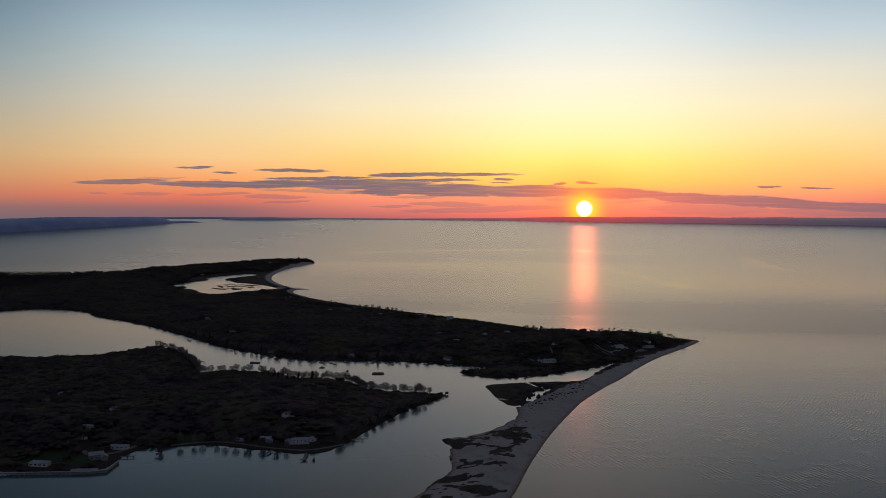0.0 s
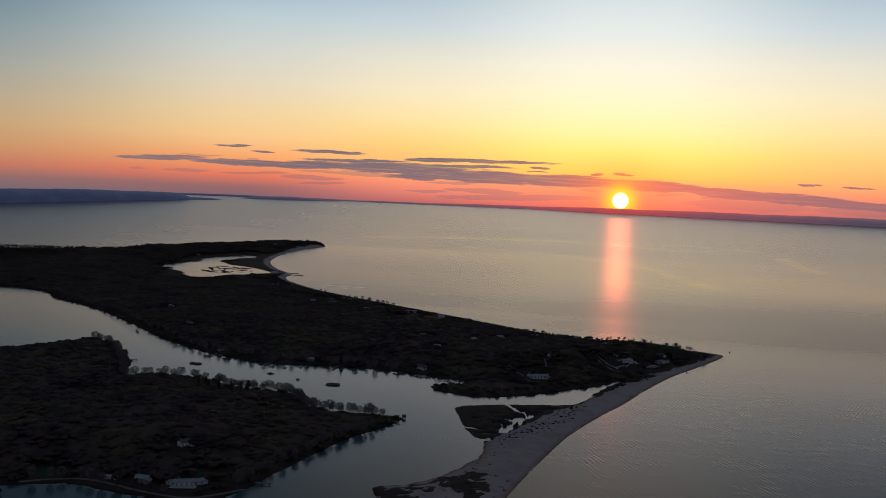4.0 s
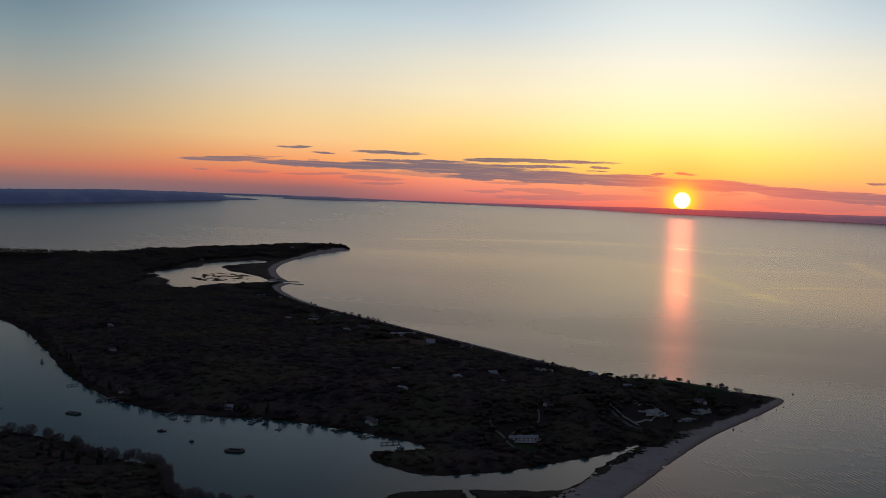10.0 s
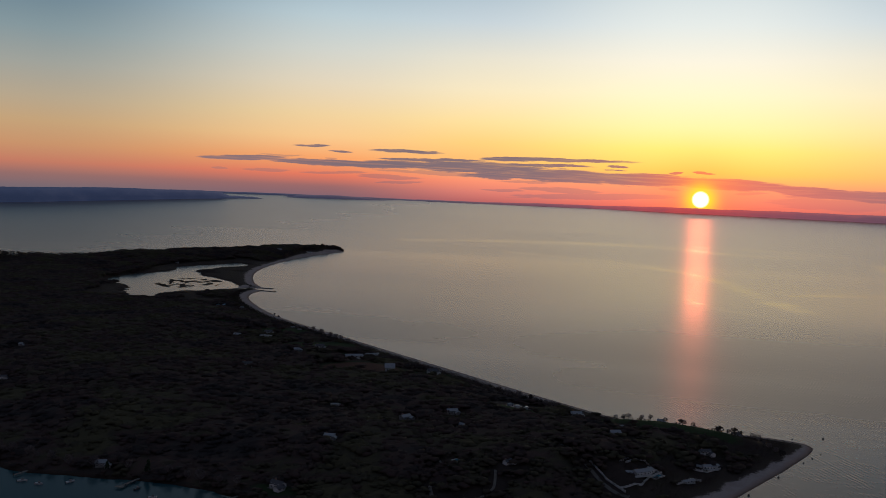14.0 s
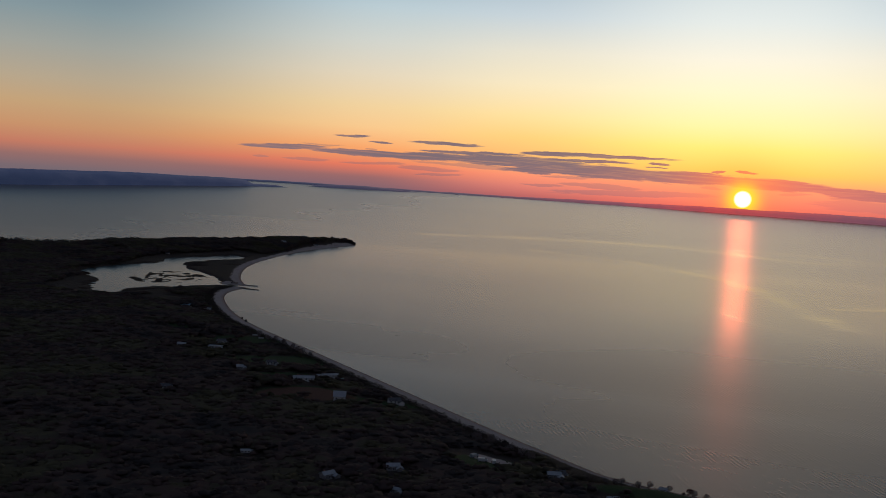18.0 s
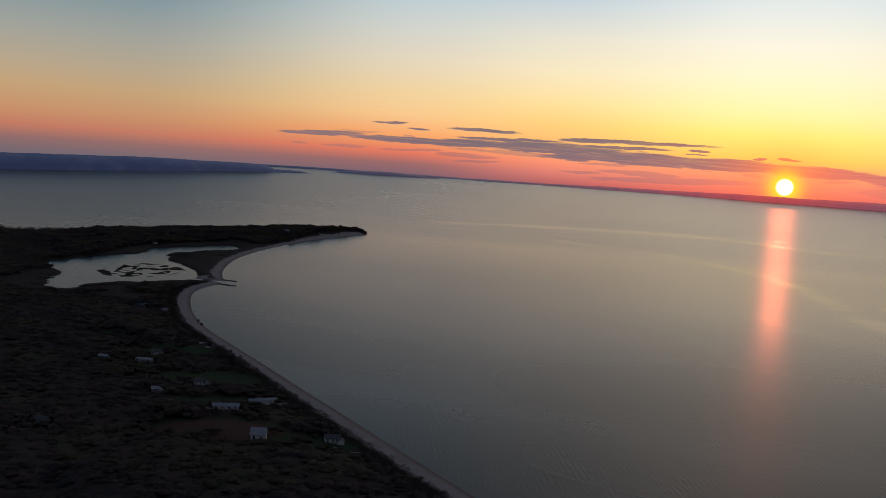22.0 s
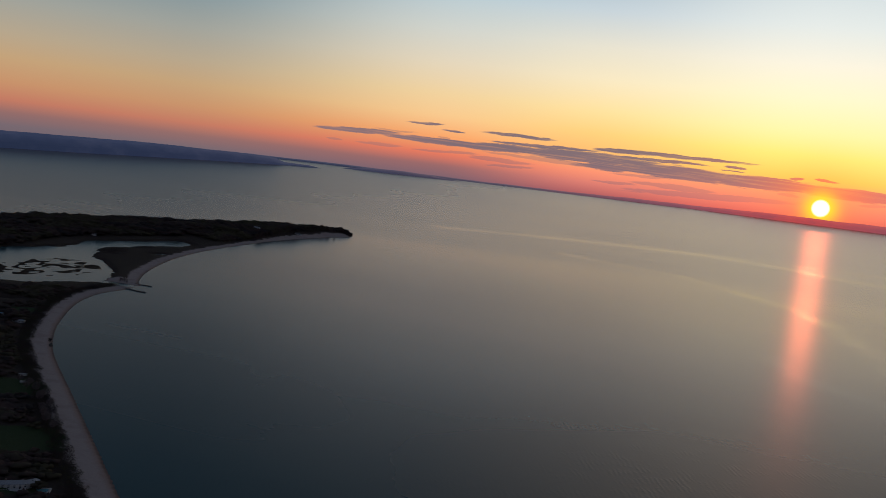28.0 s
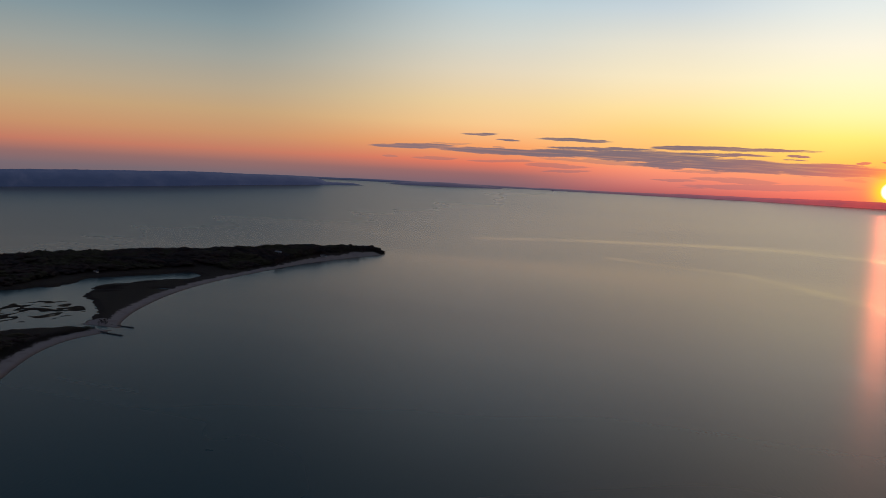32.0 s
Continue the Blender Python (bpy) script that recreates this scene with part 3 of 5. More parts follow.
def land(px, py):
    """Height, sand and lawn over the plan. Below zero is under water."""
    d_main = signed(px, py, PENINSULA)
    d_head = signed(px, py, HEAD_LINE)
    d_pond = signed(px, py, POND_LINE)
    ragged = rumble(px, py, 26, 3) * 1.6 + rumble(px, py, 9, 5) * 0.8
    d_pond = d_pond + rumble(px, py, 60, 6) * np.where(px < -640, 7, 2) + rumble(px, py, 30, 7) * 4 + rumble(px, py, 10, 8) * 2.5
    # winding islets of marsh grass in the pond
    ex, ey = px + 655, py - 1690
    rad = np.hypot((ex + 0.35 * ey) / 50, (ey - 0.35 * ex) / 76) + 0.12 * rumble(px, py, 40, 13)
    lay = rumble(ex * 1.5 + 0.5 * ey, ey * 0.75, 46, 11) + 0.35 * rumble(px, py, 17, 12)
    islet = np.where(rad < 1.05, (np.sin(lay * 4.6 + 6 * rad) - 0.10) * 3.2 * np.minimum(1.08 - rad, 0.5), -9)
    for x0, y0, rx, ry, turn in MARSH_POOLS:
        dip = hump(px, py, x0, y0, rx * 1.4, ry * 1.5, turn)
        d_pond = np.where(dip > 0.2, np.maximum(d_pond, 9 * dip - 4.5 + rumble(px, py, 9, 19)), d_pond)
    inlet = 6.5 - distance_to(px, py, np.array([(-572.0, 1664.0), (-545.0, 1671.0), (-480.0, 1673.0)]), closed=False)
    sandy = distance_to(px, py, SANDY, closed=False)
    on_spit = (d_main > 0) & ((py < 800) & (px > -120) | (py >= 800) & (py < 892) & (px > np.interp(py, [796, 866, 884], [-8, 10, 22])))
    quiet = np.clip((sandy - 10) / 20, 0, 1)
    d = np.maximum(d_main, d_head) + ragged * quiet
    # a marshy arm of shallow pools in the spit's grass flat
    wet = np.zeros(px.shape)
    for x0, y0, rx, ry, turn in FLAT_POOLS:
        wet = np.maximum(wet, hump(px, py, x0, y0, rx * 1.25, ry * 1.4, turn))
    pools = 0.30 - wet + 0.22 * rumble(px, py, 7, 21) + 0.26 * rumble(px, py, 3.2, 22)
    beach = np.minimum(d * 0.085, 1.3)
    rise = np.clip((d - 14) / 60, 0, 1)
    rise = rise * rise * (3 - 2 * rise)
    hills = 1.2 + 8.5 * hump(px, py, 25, 945, 90, 130, 20) + 5.0 * hump(px, py, -120, 930, 80, 60) + 3.0 * (rumble(px, py, 210, 31) + 0.6) + 5 * hump(px, py, -300, 1080, 200, 140, 40)
    crest = 7.5 * hump(px, py, 48, 1052, 62, 17, -6) * np.clip((d - 6) / 18, 0, 1)
    hills = np.where(d_head > d_main, 5 + 3 * rumble(px, py, 160, 33), hills)
    marsh = np.clip(1 - np.maximum(-d_pond, 0) / 60, 0, 1)
    ridge = np.interp(py, [1650, 1780, 1895, 1935, 1984, 2010, 2089, 2158, 2231, 2315, 2390, 2430, 2468, 2500], [0, 5, 5.5, 9, 9.5, 7.5, 9, 11, 10.5, 10, 8, 6.5, 8.5, 5])
    spine = np.interp(py, [1650, 1900, 2050, 2200, 2320, 2400, 2500], [-945, -935, -905, -845, -805, -785, -755])
    bluff = np.clip((d - 4) / 16, 0, 1) * np.clip((-d_pond - 15) / 40, 0, 1)
    cape = np.where(py > 1650, ridge * np.exp(-((px - spine) / 62) ** 2) * bluff, 0)
    crest = crest + cape
    z = beach + np.where(on_spit, 0.5 * np.clip(d / 20, 0, 1) * (1 + rumble(px, py, 16, 41)) * np.where((py > 664) & (px < (py - 665) * 0.375 - 46), 0.3, 1.0), rise * hills * (1 - 0.97 * marsh) + crest)
    z = np.where(d_pond > -6, np.minimum(z, np.maximum(-d_pond * 0.12, islet * 0.12)), z)
    z = np.where(inlet > -8, np.minimum(z, -inlet * 0.2), z)
    z = np.where(on_spit & (pools < 0), np.minimum(z, -0.25), z)
    z = np.where(d < 0, np.maximum(d * 0.15, -3), np.minimum(z, np.maximum(d * 0.5, 0.02)))
    width = np.where(py < 1074, np.interp(py, [800, 950, 1074], [24, 20, 11]), 23.0)
    width = np.where((px > -40) & (py > 1074), 9.0, width)
    sand = np.clip(1.05 - sandy / width, 0, 1) * 0.9 + 0.1 * (sandy < width)
    sand = np.where(on_spit, 1.0, sand)
    wx, wy = px + 7 * rumble(px, py, 15, 61) + 4.5 * rumble(px, py, 6, 62), py + 8 * rumble(px, py, 16, 63) + 5 * rumble(px, py, 7, 64)
    for x0, y0, rx, ry, turn in GRASS_PATCHES:
        sand = np.where(on_spit, np.minimum(sand, 1.25 - 1.25 * hump(wx, wy, x0, y0, rx * 1.3, ry * 1.3, turn)), sand)
    flat = np.clip(((py - 665) * 0.375 - 46 - px + 3 * rumble(px, py, 15, 23)) / 5, -1, 1) * np.clip((py - 664) / 8, 0, 1)
    sand = np.where(on_spit & (flat > 0), np.minimum(sand, 0.75 - 0.75 * flat), sand)
    sand = np.maximum(sand, hump(px, py, -556, 1690, 20, 22) * 1.1)
    sand = np.maximum(sand, hump(px, py, -50, 1084, 17, 12, -30) * 0.8)
    lawn = np.zeros(px.shape)
    for x0, y0, rx, ry, turn in LAWNS:
        lawn = np.maximum(lawn, hump(px, py, x0, y0, rx, ry, turn))
    return z, sand, lawn, d, d_pond, sandy, on_spit


def grid_mesh(name, xs, ys, gaps=()):
    gx, gy = np.meshgrid(xs, ys)
    z, sand, lawn, d, *_ = land(gx, gy)
    nx, ny = len(xs), len(ys)
    idx = np.arange(nx * ny).reshape(ny, nx)
    quads = np.stack([idx[:-1, :-1], idx[:-1, 1:], idx[1:, 1:], idx[1:, :-1]], -1).reshape(-1, 4)
    keep = (z.ravel()[quads] > -0.7).any(1)
    mx, my = gx.ravel()[quads].mean(1), gy.ravel()[quads].mean(1)
    for x0, x1, y0, y1 in gaps:
        keep &= ~((mx > x0) & (mx < x1) & (my > y0) & (my < y1))
    quads = quads[keep]
    used, inv = np.unique(quads, return_inverse=True)
    quads = inv.reshape(-1, 4)
    co = np.stack([gx.ravel()[used], gy.ravel()[used], z.ravel()[used]], -1)
    me = bpy.data.meshes.new(name)
    me.from_pydata(co.tolist(), [], quads.tolist())
    field = np.maximum(hump(gx, gy, -188, 1148, 34, 20, 40), 0.9 * hump(gx, gy, -222, 1172, 20, 12, 40))
    lawn = np.where((gy < 1000) & (gx > 0), lawn * 0.3, lawn)
    for key, val in (("sand", sand), ("lawn", lawn), ("field", field)):
        me.attributes.new(key, "FLOAT", "POINT").data.foreach_set("value", val.ravel()[used].astype(np.float32))
    me.polygons.foreach_set("use_smooth", np.ones(len(quads), bool))
    me.materials.append(GROUND)
    return me


# ---------------------------------------------------------------- sea, land, far shores
MIDDLE, FLAT, RIM, RIM_HEIGHT = (0.0, 450.0), 2265.0, 4520.0, 113.0


def sea_level(dist, turn=0.0):
    """The sea lies flat and lifts softly at the limit of sight, so that it meets the sky at the horizon."""
    share = np.interp(turn, [-180, -62, -47, -38, -30], [0.45, 0.45, 0.52, 0.75, 0.98])
    return RIM_HEIGHT * share * np.maximum(0.0, (dist - FLAT) / (RIM - FLAT)) ** 1.35


# lanes of smooth water: half width, strength, line
SLICKS = [
    (11, 0.75, [(-409, 2847), (-217, 2775), (-143, 2743), (-13, 2569), (83, 2386), (138, 2140), (195, 1900), (225, 1850)]),
    (22, 0.8, [(-755, 3022), (-569, 3145), (-270, 3265), (-44, 3272), (183, 3147), (356, 3190)]),
    (14, 0.7, [(497, 3028), (503, 2753), (518, 2457)]),
    (6, 0.45, [(-372, 1990), (-378, 1870), (-340, 1720), (-296, 1570), (-222, 1415)]),
    (6, 0.5, [(-203, 1370), (-140, 1368), (-55, 1289), (-12, 1270)]),
    (5, 0.4, [(14, 1238), (65, 1238), (110, 1209), (151, 1175)]),
    (8, 0.5, [(335, 2217), (407, 2251), (499, 2274)]),
    (7, 0.4, [(255, 1742), (315, 1781), (366, 1784), (417, 1763)]),
    (6, 0.4, [(68, 1751), (120, 1744), (179, 1725)]),
    (13, 0.7, [(208, 2116), (330, 2200), (462, 2278)]),
    (8, 0.6, [(47, 1932), (89, 1831), (182, 1742)]),
    (12, 0.5, [(237, 2172), (380, 2250), (507, 2341)]),
    (22, 0.6, [(-315, 3267), (-96, 3320), (241, 3345), (468, 3227)]),
    (10, 0.3, [(300, 1700), (420, 1650), (560, 1700)]),
]


def build_sea():
    rings = np.concatenate([[0.0], np.linspace(120, 700, 12), np.arange(716, 3000, 16.0), np.linspace(3000, RIM, 70)])
    ang = np.radians(np.concatenate([np.arange(-180, -50, 2.0), np.arange(-50, 42, 0.15), np.arange(42, 180, 2.0)]))
    gx = MIDDLE[0] + rings[:, None] * np.sin(ang)[None]
    gy = MIDDLE[1] + rings[:, None] * np.cos(ang)[None]
    gz = sea_level(rings[:, None], np.degrees(ang)[None])
    slick = np.zeros(gx.shape)
    wob = rumble(gx, gy, 170, 51) * 14
    for width, power, line in SLICKS:
        width, power = max(width, 15) * (1.8 if line[0][1] > 2700 else 1.0), power if power > 0.5 else power * 0.6
        slick = np.maximum(slick, power * np.exp(-((distance_to(gx, gy, curve_through(line, 5, False), False) + wob * 0.4) / width) ** 2))
    idx = np.arange(gx.size).reshape(gx.shape)
    nxt = np.roll(idx, -1, 1)
    quads = np.stack([idx[:-1], nxt[:-1], nxt[1:], idx[1:]], -1).reshape(-1, 4)
    me = bpy.data.meshes.new("water")
    me.from_pydata(np.stack([gx, gy, gz], -1).reshape(-1, 3).tolist(), [], quads.tolist())
    sheltered = (gy < 905) & (gx < np.interp(gy, [300, 520, 620, 760, 880, 905], [-60, -45, -40, 0, 45, 60])) | (gy < 1300) & (gx < -420 + (gy - 950) * -0.9)
    sheltered |= inside(gx, gy, POND_LINE)
    me.attributes.new("open_sea", "FLOAT", "POINT").data.foreach_set("value", np.where(inside(gx, gy, POND_LINE), 0.7, np.where(sheltered, 0.15, 1.0)).ravel().astype(np.float32))
    me.attributes.new("slick", "FLOAT", "POINT").data.foreach_set("value", slick.ravel().astype(np.float32))
    me.polygons.foreach_set("use_smooth", np.ones(len(quads), bool))
    me.materials.append(WATER)
    return tagged(new("water", me), "calm evening sea reflecting the sunset with wind lanes", "sea", kind="structure")


build_sea()
SPIT_BOX, POND_BOX = (-124, 152, 320, 1100), (-836, -556, 1488, 2080)
ground = new("ground", grid_mesh("ground", np.arange(-1000, 153, 4.0), np.arange(320, 2625, 4.0), (SPIT_BOX, POND_BOX)))
tagged(ground, "wooded peninsula with pale sandy beach", "ground", kind="structure")
FLAT_BOX = (-79.2, -0.8, 659.2, 792.0)
spit = new("ground_spit", grid_mesh("ground_spit", np.arange(-124, 153, 1.6), np.arange(320, 1101, 1.6), (FLAT_BOX,)))
tagged(spit, "pale sand spit with dark beach grass and a marshy flat", "sand spit", kind="structure")
flat = new("ground_flat", grid_mesh("ground_flat", np.arange(-79.2, -0.79, 0.8), np.arange(659.2, 792.1, 0.8)))
tagged(flat, "dark marshy flat with winding shallow pools behind the spit", "marsh", kind="structure")
marsh = new("ground_marsh", grid_mesh("ground_marsh", np.arange(-836, -555, 2.0), np.arange(1488, 2081, 2.0)))
tagged(marsh, "tidal salt marsh with winding grass islets", "marsh", kind="structure")
outer = new("ground_west", grid_mesh("ground_west", np.arange(-2320, -979, 20.0), np.arange(320, 2100, 20.0)))
tagged(outer, "dark wooded land west of the harbour", "ground", kind="structure")


def far_shore(name, label, az0, az1, base, top, seed, lumps=1.0):
    """A low wooded shore on the rim of the sea: base and top are lines of (azimuth, degrees)."""
    n = int((az1 - az0) * 9) + 2
    r = random.Random(seed)
    verts, faces = [], []
    for i in range(n):
        a = az0 + (az1 - az0) * i / (n - 1)
        low, high = np.interp(a, [p[0] for p in base], [p[1] for p in base]), np.interp(a, [p[0] for p in top], [p[1] for p in top])
        high += lumps * (0.012 * math.sin(a * 0.9 + seed) + 0.006 * math.sin(a * 2.7 + 2 * seed) + r.uniform(-0.008, 0.008))
        high = max(high, low + 0.02)
        ds = np.linspace(FLAT, RIM, 400)
        els = np.degrees(np.arctan2(sea_level(ds, a) - 146.0, ds))
        d = float(np.interp(low, els, ds))
        sa, ca = math.sin(radians(a)), math.cos(radians(a))
        crest = 146.0 + math.tan(radians(high)) * (d + 90)
        foot = float(sea_level(d, a))
        for dd, z in ((0, foot - 2), (6, foot + (crest - foot) * 0.35), (45, foot + (crest - foot) * 0.8), (90, crest), (180, foot - 8)):
            verts.append((MIDDLE[0] + (d + dd) * sa, MIDDLE[1] + (d + dd) * ca, z))
    for i in range(n - 1):
        for k in range(4):
            faces.append((i * 5 + k, (i + 1) * 5 + k, (i + 1) * 5 + k + 1, i * 5 + k + 1))
    me = bpy.data.meshes.new(name)
    me.from_pydata(verts, [], faces)
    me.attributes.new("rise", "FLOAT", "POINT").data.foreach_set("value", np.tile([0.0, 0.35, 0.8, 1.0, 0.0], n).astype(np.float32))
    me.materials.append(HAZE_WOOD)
    return tagged(new(name, me), label, "far shore", kind="structure")


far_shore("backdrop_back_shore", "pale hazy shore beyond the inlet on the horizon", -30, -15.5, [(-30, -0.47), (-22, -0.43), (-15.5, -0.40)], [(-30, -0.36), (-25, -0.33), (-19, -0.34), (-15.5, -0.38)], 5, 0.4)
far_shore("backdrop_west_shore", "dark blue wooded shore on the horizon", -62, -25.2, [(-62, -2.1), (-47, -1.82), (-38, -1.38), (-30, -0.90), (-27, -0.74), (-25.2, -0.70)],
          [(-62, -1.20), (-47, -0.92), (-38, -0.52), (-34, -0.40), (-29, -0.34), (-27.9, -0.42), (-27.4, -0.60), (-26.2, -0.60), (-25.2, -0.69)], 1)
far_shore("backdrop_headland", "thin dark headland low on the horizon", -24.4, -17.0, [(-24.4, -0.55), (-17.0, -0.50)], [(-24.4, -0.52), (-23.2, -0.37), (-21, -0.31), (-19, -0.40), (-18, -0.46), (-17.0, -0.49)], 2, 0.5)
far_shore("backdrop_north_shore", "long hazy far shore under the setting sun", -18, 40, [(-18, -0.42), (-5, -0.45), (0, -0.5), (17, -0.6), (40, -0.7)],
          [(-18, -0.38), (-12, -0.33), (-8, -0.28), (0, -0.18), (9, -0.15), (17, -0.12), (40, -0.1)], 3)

# ---------------------------------------------------------------- woods


def sprays(seed, count, low=0.18):
    """A crown of bare twig sprays and young leaves: thin slivers fanning up and out."""
    r = random.Random(seed)
    co, tri = [], []
    for k in range(count):
        a, q = r.uniform(0, 6.28), math.sqrt(r.random())
        h_ = low + (1 - low) * r.random() ** 0.7
        reach = 0.52 * math.sqrt(max(1 - ((h_ - 0.52) / 0.50) ** 2, 0.03)) * q
        c = Vector((reach * math.cos(a), reach * math.sin(a), h_))
        up = Vector((math.cos(a) * q * 0.8 + r.uniform(-0.6, 0.6), math.sin(a) * q * 0.8 + r.uniform(-0.6, 0.6), r.uniform(0.1, 1.0))).normalized()
        side = up.cross(Vector((r.uniform(-1, 1), r.uniform(-1, 1), r.uniform(-1, 1)))).normalized()
        long_, wide = r.uniform(0.13, 0.26), r.uniform(0.05, 0.105)
        base = len(co)
        co += [c - up * long_ * 0.5 - side * wide * 0.3, c - up * long_ * 0.3 + side * wide, c + up * long_ * 0.6]
        tri.append([base, base + 1, base + 2])
    return np.array([v[:] for v in co]), np.array(tri)


def crowns(seed, twigs=24):
    """A broad open crown of small ragged boughs with young twigs all over it, one unit high."""
    r = random.Random(seed)
    co, tri = [], []
    bm = bmesh.new()
    bmesh.ops.create_icosphere(bm, subdivisions=1, radius=1.0)
    ball, faces = [v.co.copy() for v in bm.verts], [[v.index for v in f.verts] for f in bm.faces]
    bm.free()
    for k in range(6):
        a, q = 2.4 * k + r.uniform(-0.5, 0.5), 0.0 if k == 0 else r.uniform(0.18, 0.40)
        c = Vector((q * math.cos(a), q * math.sin(a), 0.62 - 0.9 * q * q + r.uniform(-0.16, 0.14)))
        size, base = r.uniform(0.13, 0.24), len(co)
        for v in ball:
            co.append(c + Vector((v.x * 1.15, v.y * 1.15, v.z * 0.85)) * size * r.uniform(0.55, 1.25))
        tri += [[base + i for i in f] for f in faces]
    solid = len(co)
    for _ in range(twigs):
        c = co[r.randrange(solid)]
        out = (c - Vector((0, 0, 0.30)) + Vector((r.uniform(-1, 1), r.uniform(-1, 1), r.uniform(-0.5, 1))) * 0.3).normalized()
        c = c + Vector((r.uniform(-1, 1), r.uniform(-1, 1), r.uniform(-1, 1))) * 0.07
        side = out.cross(Vector((r.uniform(-1, 1), r.uniform(-1, 1), r.uniform(-1, 1)))).normalized() * r.uniform(0.02, 0.05)
        base = len(co)
        co += [c - side, c + side, c + out * r.uniform(0.06, 0.16)]
        tri.append([base, base + 1, base + 2])
    return np.array([v[:] for v in co]), np.array(tri)


ROUND = [crowns(s) for s in range(12)]
TUFT = [sprays(s + 60, 22, 0.05) for s in range(5)]
ROUGH = [sprays(s + 30, 40) for s in range(5)]


def woods(name, label, px, py, size, shapes, mat, seed=0, broad=1.0):
    """Many crowns in one mesh, of the stuff kind."""
    r = np.random.RandomState(seed)
    z = land(px, py)[0]
    cos, tris, outs, tones, base = [], [], [], [], 0
    which = r.randint(0, len(shapes), len(px))
    for w, (co, tri) in enumerate(shapes):
        pick = np.nonzero(which == w)[0]
        if not len(pick):
            continue
        ang = r.uniform(0, 6.28, len(pick))
        c, s = np.cos(ang)[:, None], np.sin(ang)[:, None]
        k = size[pick][:, None]
        wide = k * r.uniform(0.85, 1.25, (len(pick), 1)) * broad
        X = (co[None, :, 0] * c - co[None, :, 1] * s) * wide + px[pick][:, None]
        Y = (co[None, :, 0] * s + co[None, :, 1] * c) * wide + py[pick][:, None]
        Z = co[None, :, 2] * k + z[pick][:, None] - 0.25 * k
        cos.append(np.stack([X, Y, Z], -1).reshape(-1, 3))
        mid = np.array((0, 0, 0.42))
        away = (co - mid) * np.array((1.0, 1.0, 0.9))
        away = away / (np.linalg.norm(away, axis=1)[:, None] + 1e-6) + np.array((0, 0, 2.2))
        outs.append(np.stack([away[None, :, 0] * c - away[None, :, 1] * s, away[None, :, 0] * s + away[None, :, 1] * c, np.repeat(away[None, :, 2], len(pick), 0)], -1).reshape(-1, 3))
        tones.append(np.repeat(r.random_sample(len(pick)), len(co)))
        tris.append((tri[None] + (np.arange(len(pick)) * len(co))[:, None, None] + base).reshape(-1, 3))
        base += len(pick) * len(co)
    co, tri = np.concatenate(cos), np.concatenate(tris)
    me = bpy.data.meshes.new(name)
    me.vertices.add(len(co)), me.loops.add(tri.size), me.polygons.add(len(tri))
    me.vertices.foreach_set("co", co.astype(np.float32).ravel())
    me.loops.foreach_set("vertex_index", tri.astype(np.int32).ravel())
    me.polygons.foreach_set("loop_start", np.arange(0, tri.size, 3, dtype=np.int32))
    me.update(calc_edges=True)
    me.attributes.new("crown_out", "FLOAT_VECTOR", "POINT").data.foreach_set("vector", np.concatenate(outs).astype(np.float32).ravel())
    me.attributes.new("tone", "FLOAT", "POINT").data.foreach_set("value", np.concatenate(tones).astype(np.float32))
    me.materials.append(mat)
    return tagged(new(name, me), label, "woods", kind="stuff")


# houses: kind, place, turn, size
SITES = [("manor", 35, 951, 35, 0.7), ("manor", 68, 993, 20, 0.55), ("long", 58, 963, 40, 0.6), ("white", 66, 1013, 30, 0.8), ("grey", 84, 1058, 15, 0.6), ("grey", 40, 1058, 5, 0.5),
         ("grey", -11, 1057, 20, 0.8), ("grey", 17, 1007, 30, 0.75), ("long", 20, 1034, 20, 0.5), ("manor", -32, 869, 15, 0.8), ("white", -28, 927, 60, 0.6), ("grey", -70, 999, 0, 0.6),
         ("grey", -84, 1032, 30, 0.8), ("white", -128, 879, -20, 0.9), ("grey", -128, 942, 10, 0.7), ("white", -258, 1236, 40, 0.9), ("long", -207, 1186, 30, 1.2), ("manor", -206, 1223, 35, 0.7),
         ("white", -139, 1180, 35, 1.0), ("grey", -106, 1006, 60, 0.8), ("flat", -157, 1023, 30, 0.6), ("white", -264, 1112, 20, 0.9), ("white", -12, 1077, 35, 0.8), ("blue", -476, 1460, 20, 1.0), ("long", -451, 1459, 20, 0.7),
         ("white", -338, 1299, 45, 0.9), ("grey", -349, 1258, 10, 0.8), ("flat", -327, 1272, 10, 1.0), ("grey", -263, 1201, 30, 0.8), ("flat", -337, 1354, 42, 0.45), ("flat", -325, 1343, 42, 0.4),
         ("manor", -169, 541, 15, 0.75), ("white", -192, 587, 70, 0.8), ("grey", -190, 541, 10, 0.8), ("flat", -206, 541, 5, 0.6), ("grey", -271, 487, 40, 1.0), ("flat", -294, 469, 0, 1.0),
         ("long", -269, 511, 10, 0.9), ("manor", -266, 463, 5, 0.55), ("long", -303, 452, 20, 0.8), ("long", -303, 536, 0, 0.6), ("white", -298, 517, 60, 0.6), ("white", -311, 582, 80, 0.7),
         ("long", -382, 636, 10, 0.7), ("white", -373, 603, 40, 0.6), ("flat", -352, 537, 0, 0.5), ("white", -308, 893, 60, 0.7), ("grey", -793, 2283, 20, 1.2), ("white", -760, 2361, 60, 1.0),
         ("white", -830, 1945, 20, 0.8), ("grey", -222, 877, 30, 0.8), ("white", -395, 1010, 30, 0.7), ("grey", -470, 1120, 0, 0.7)]
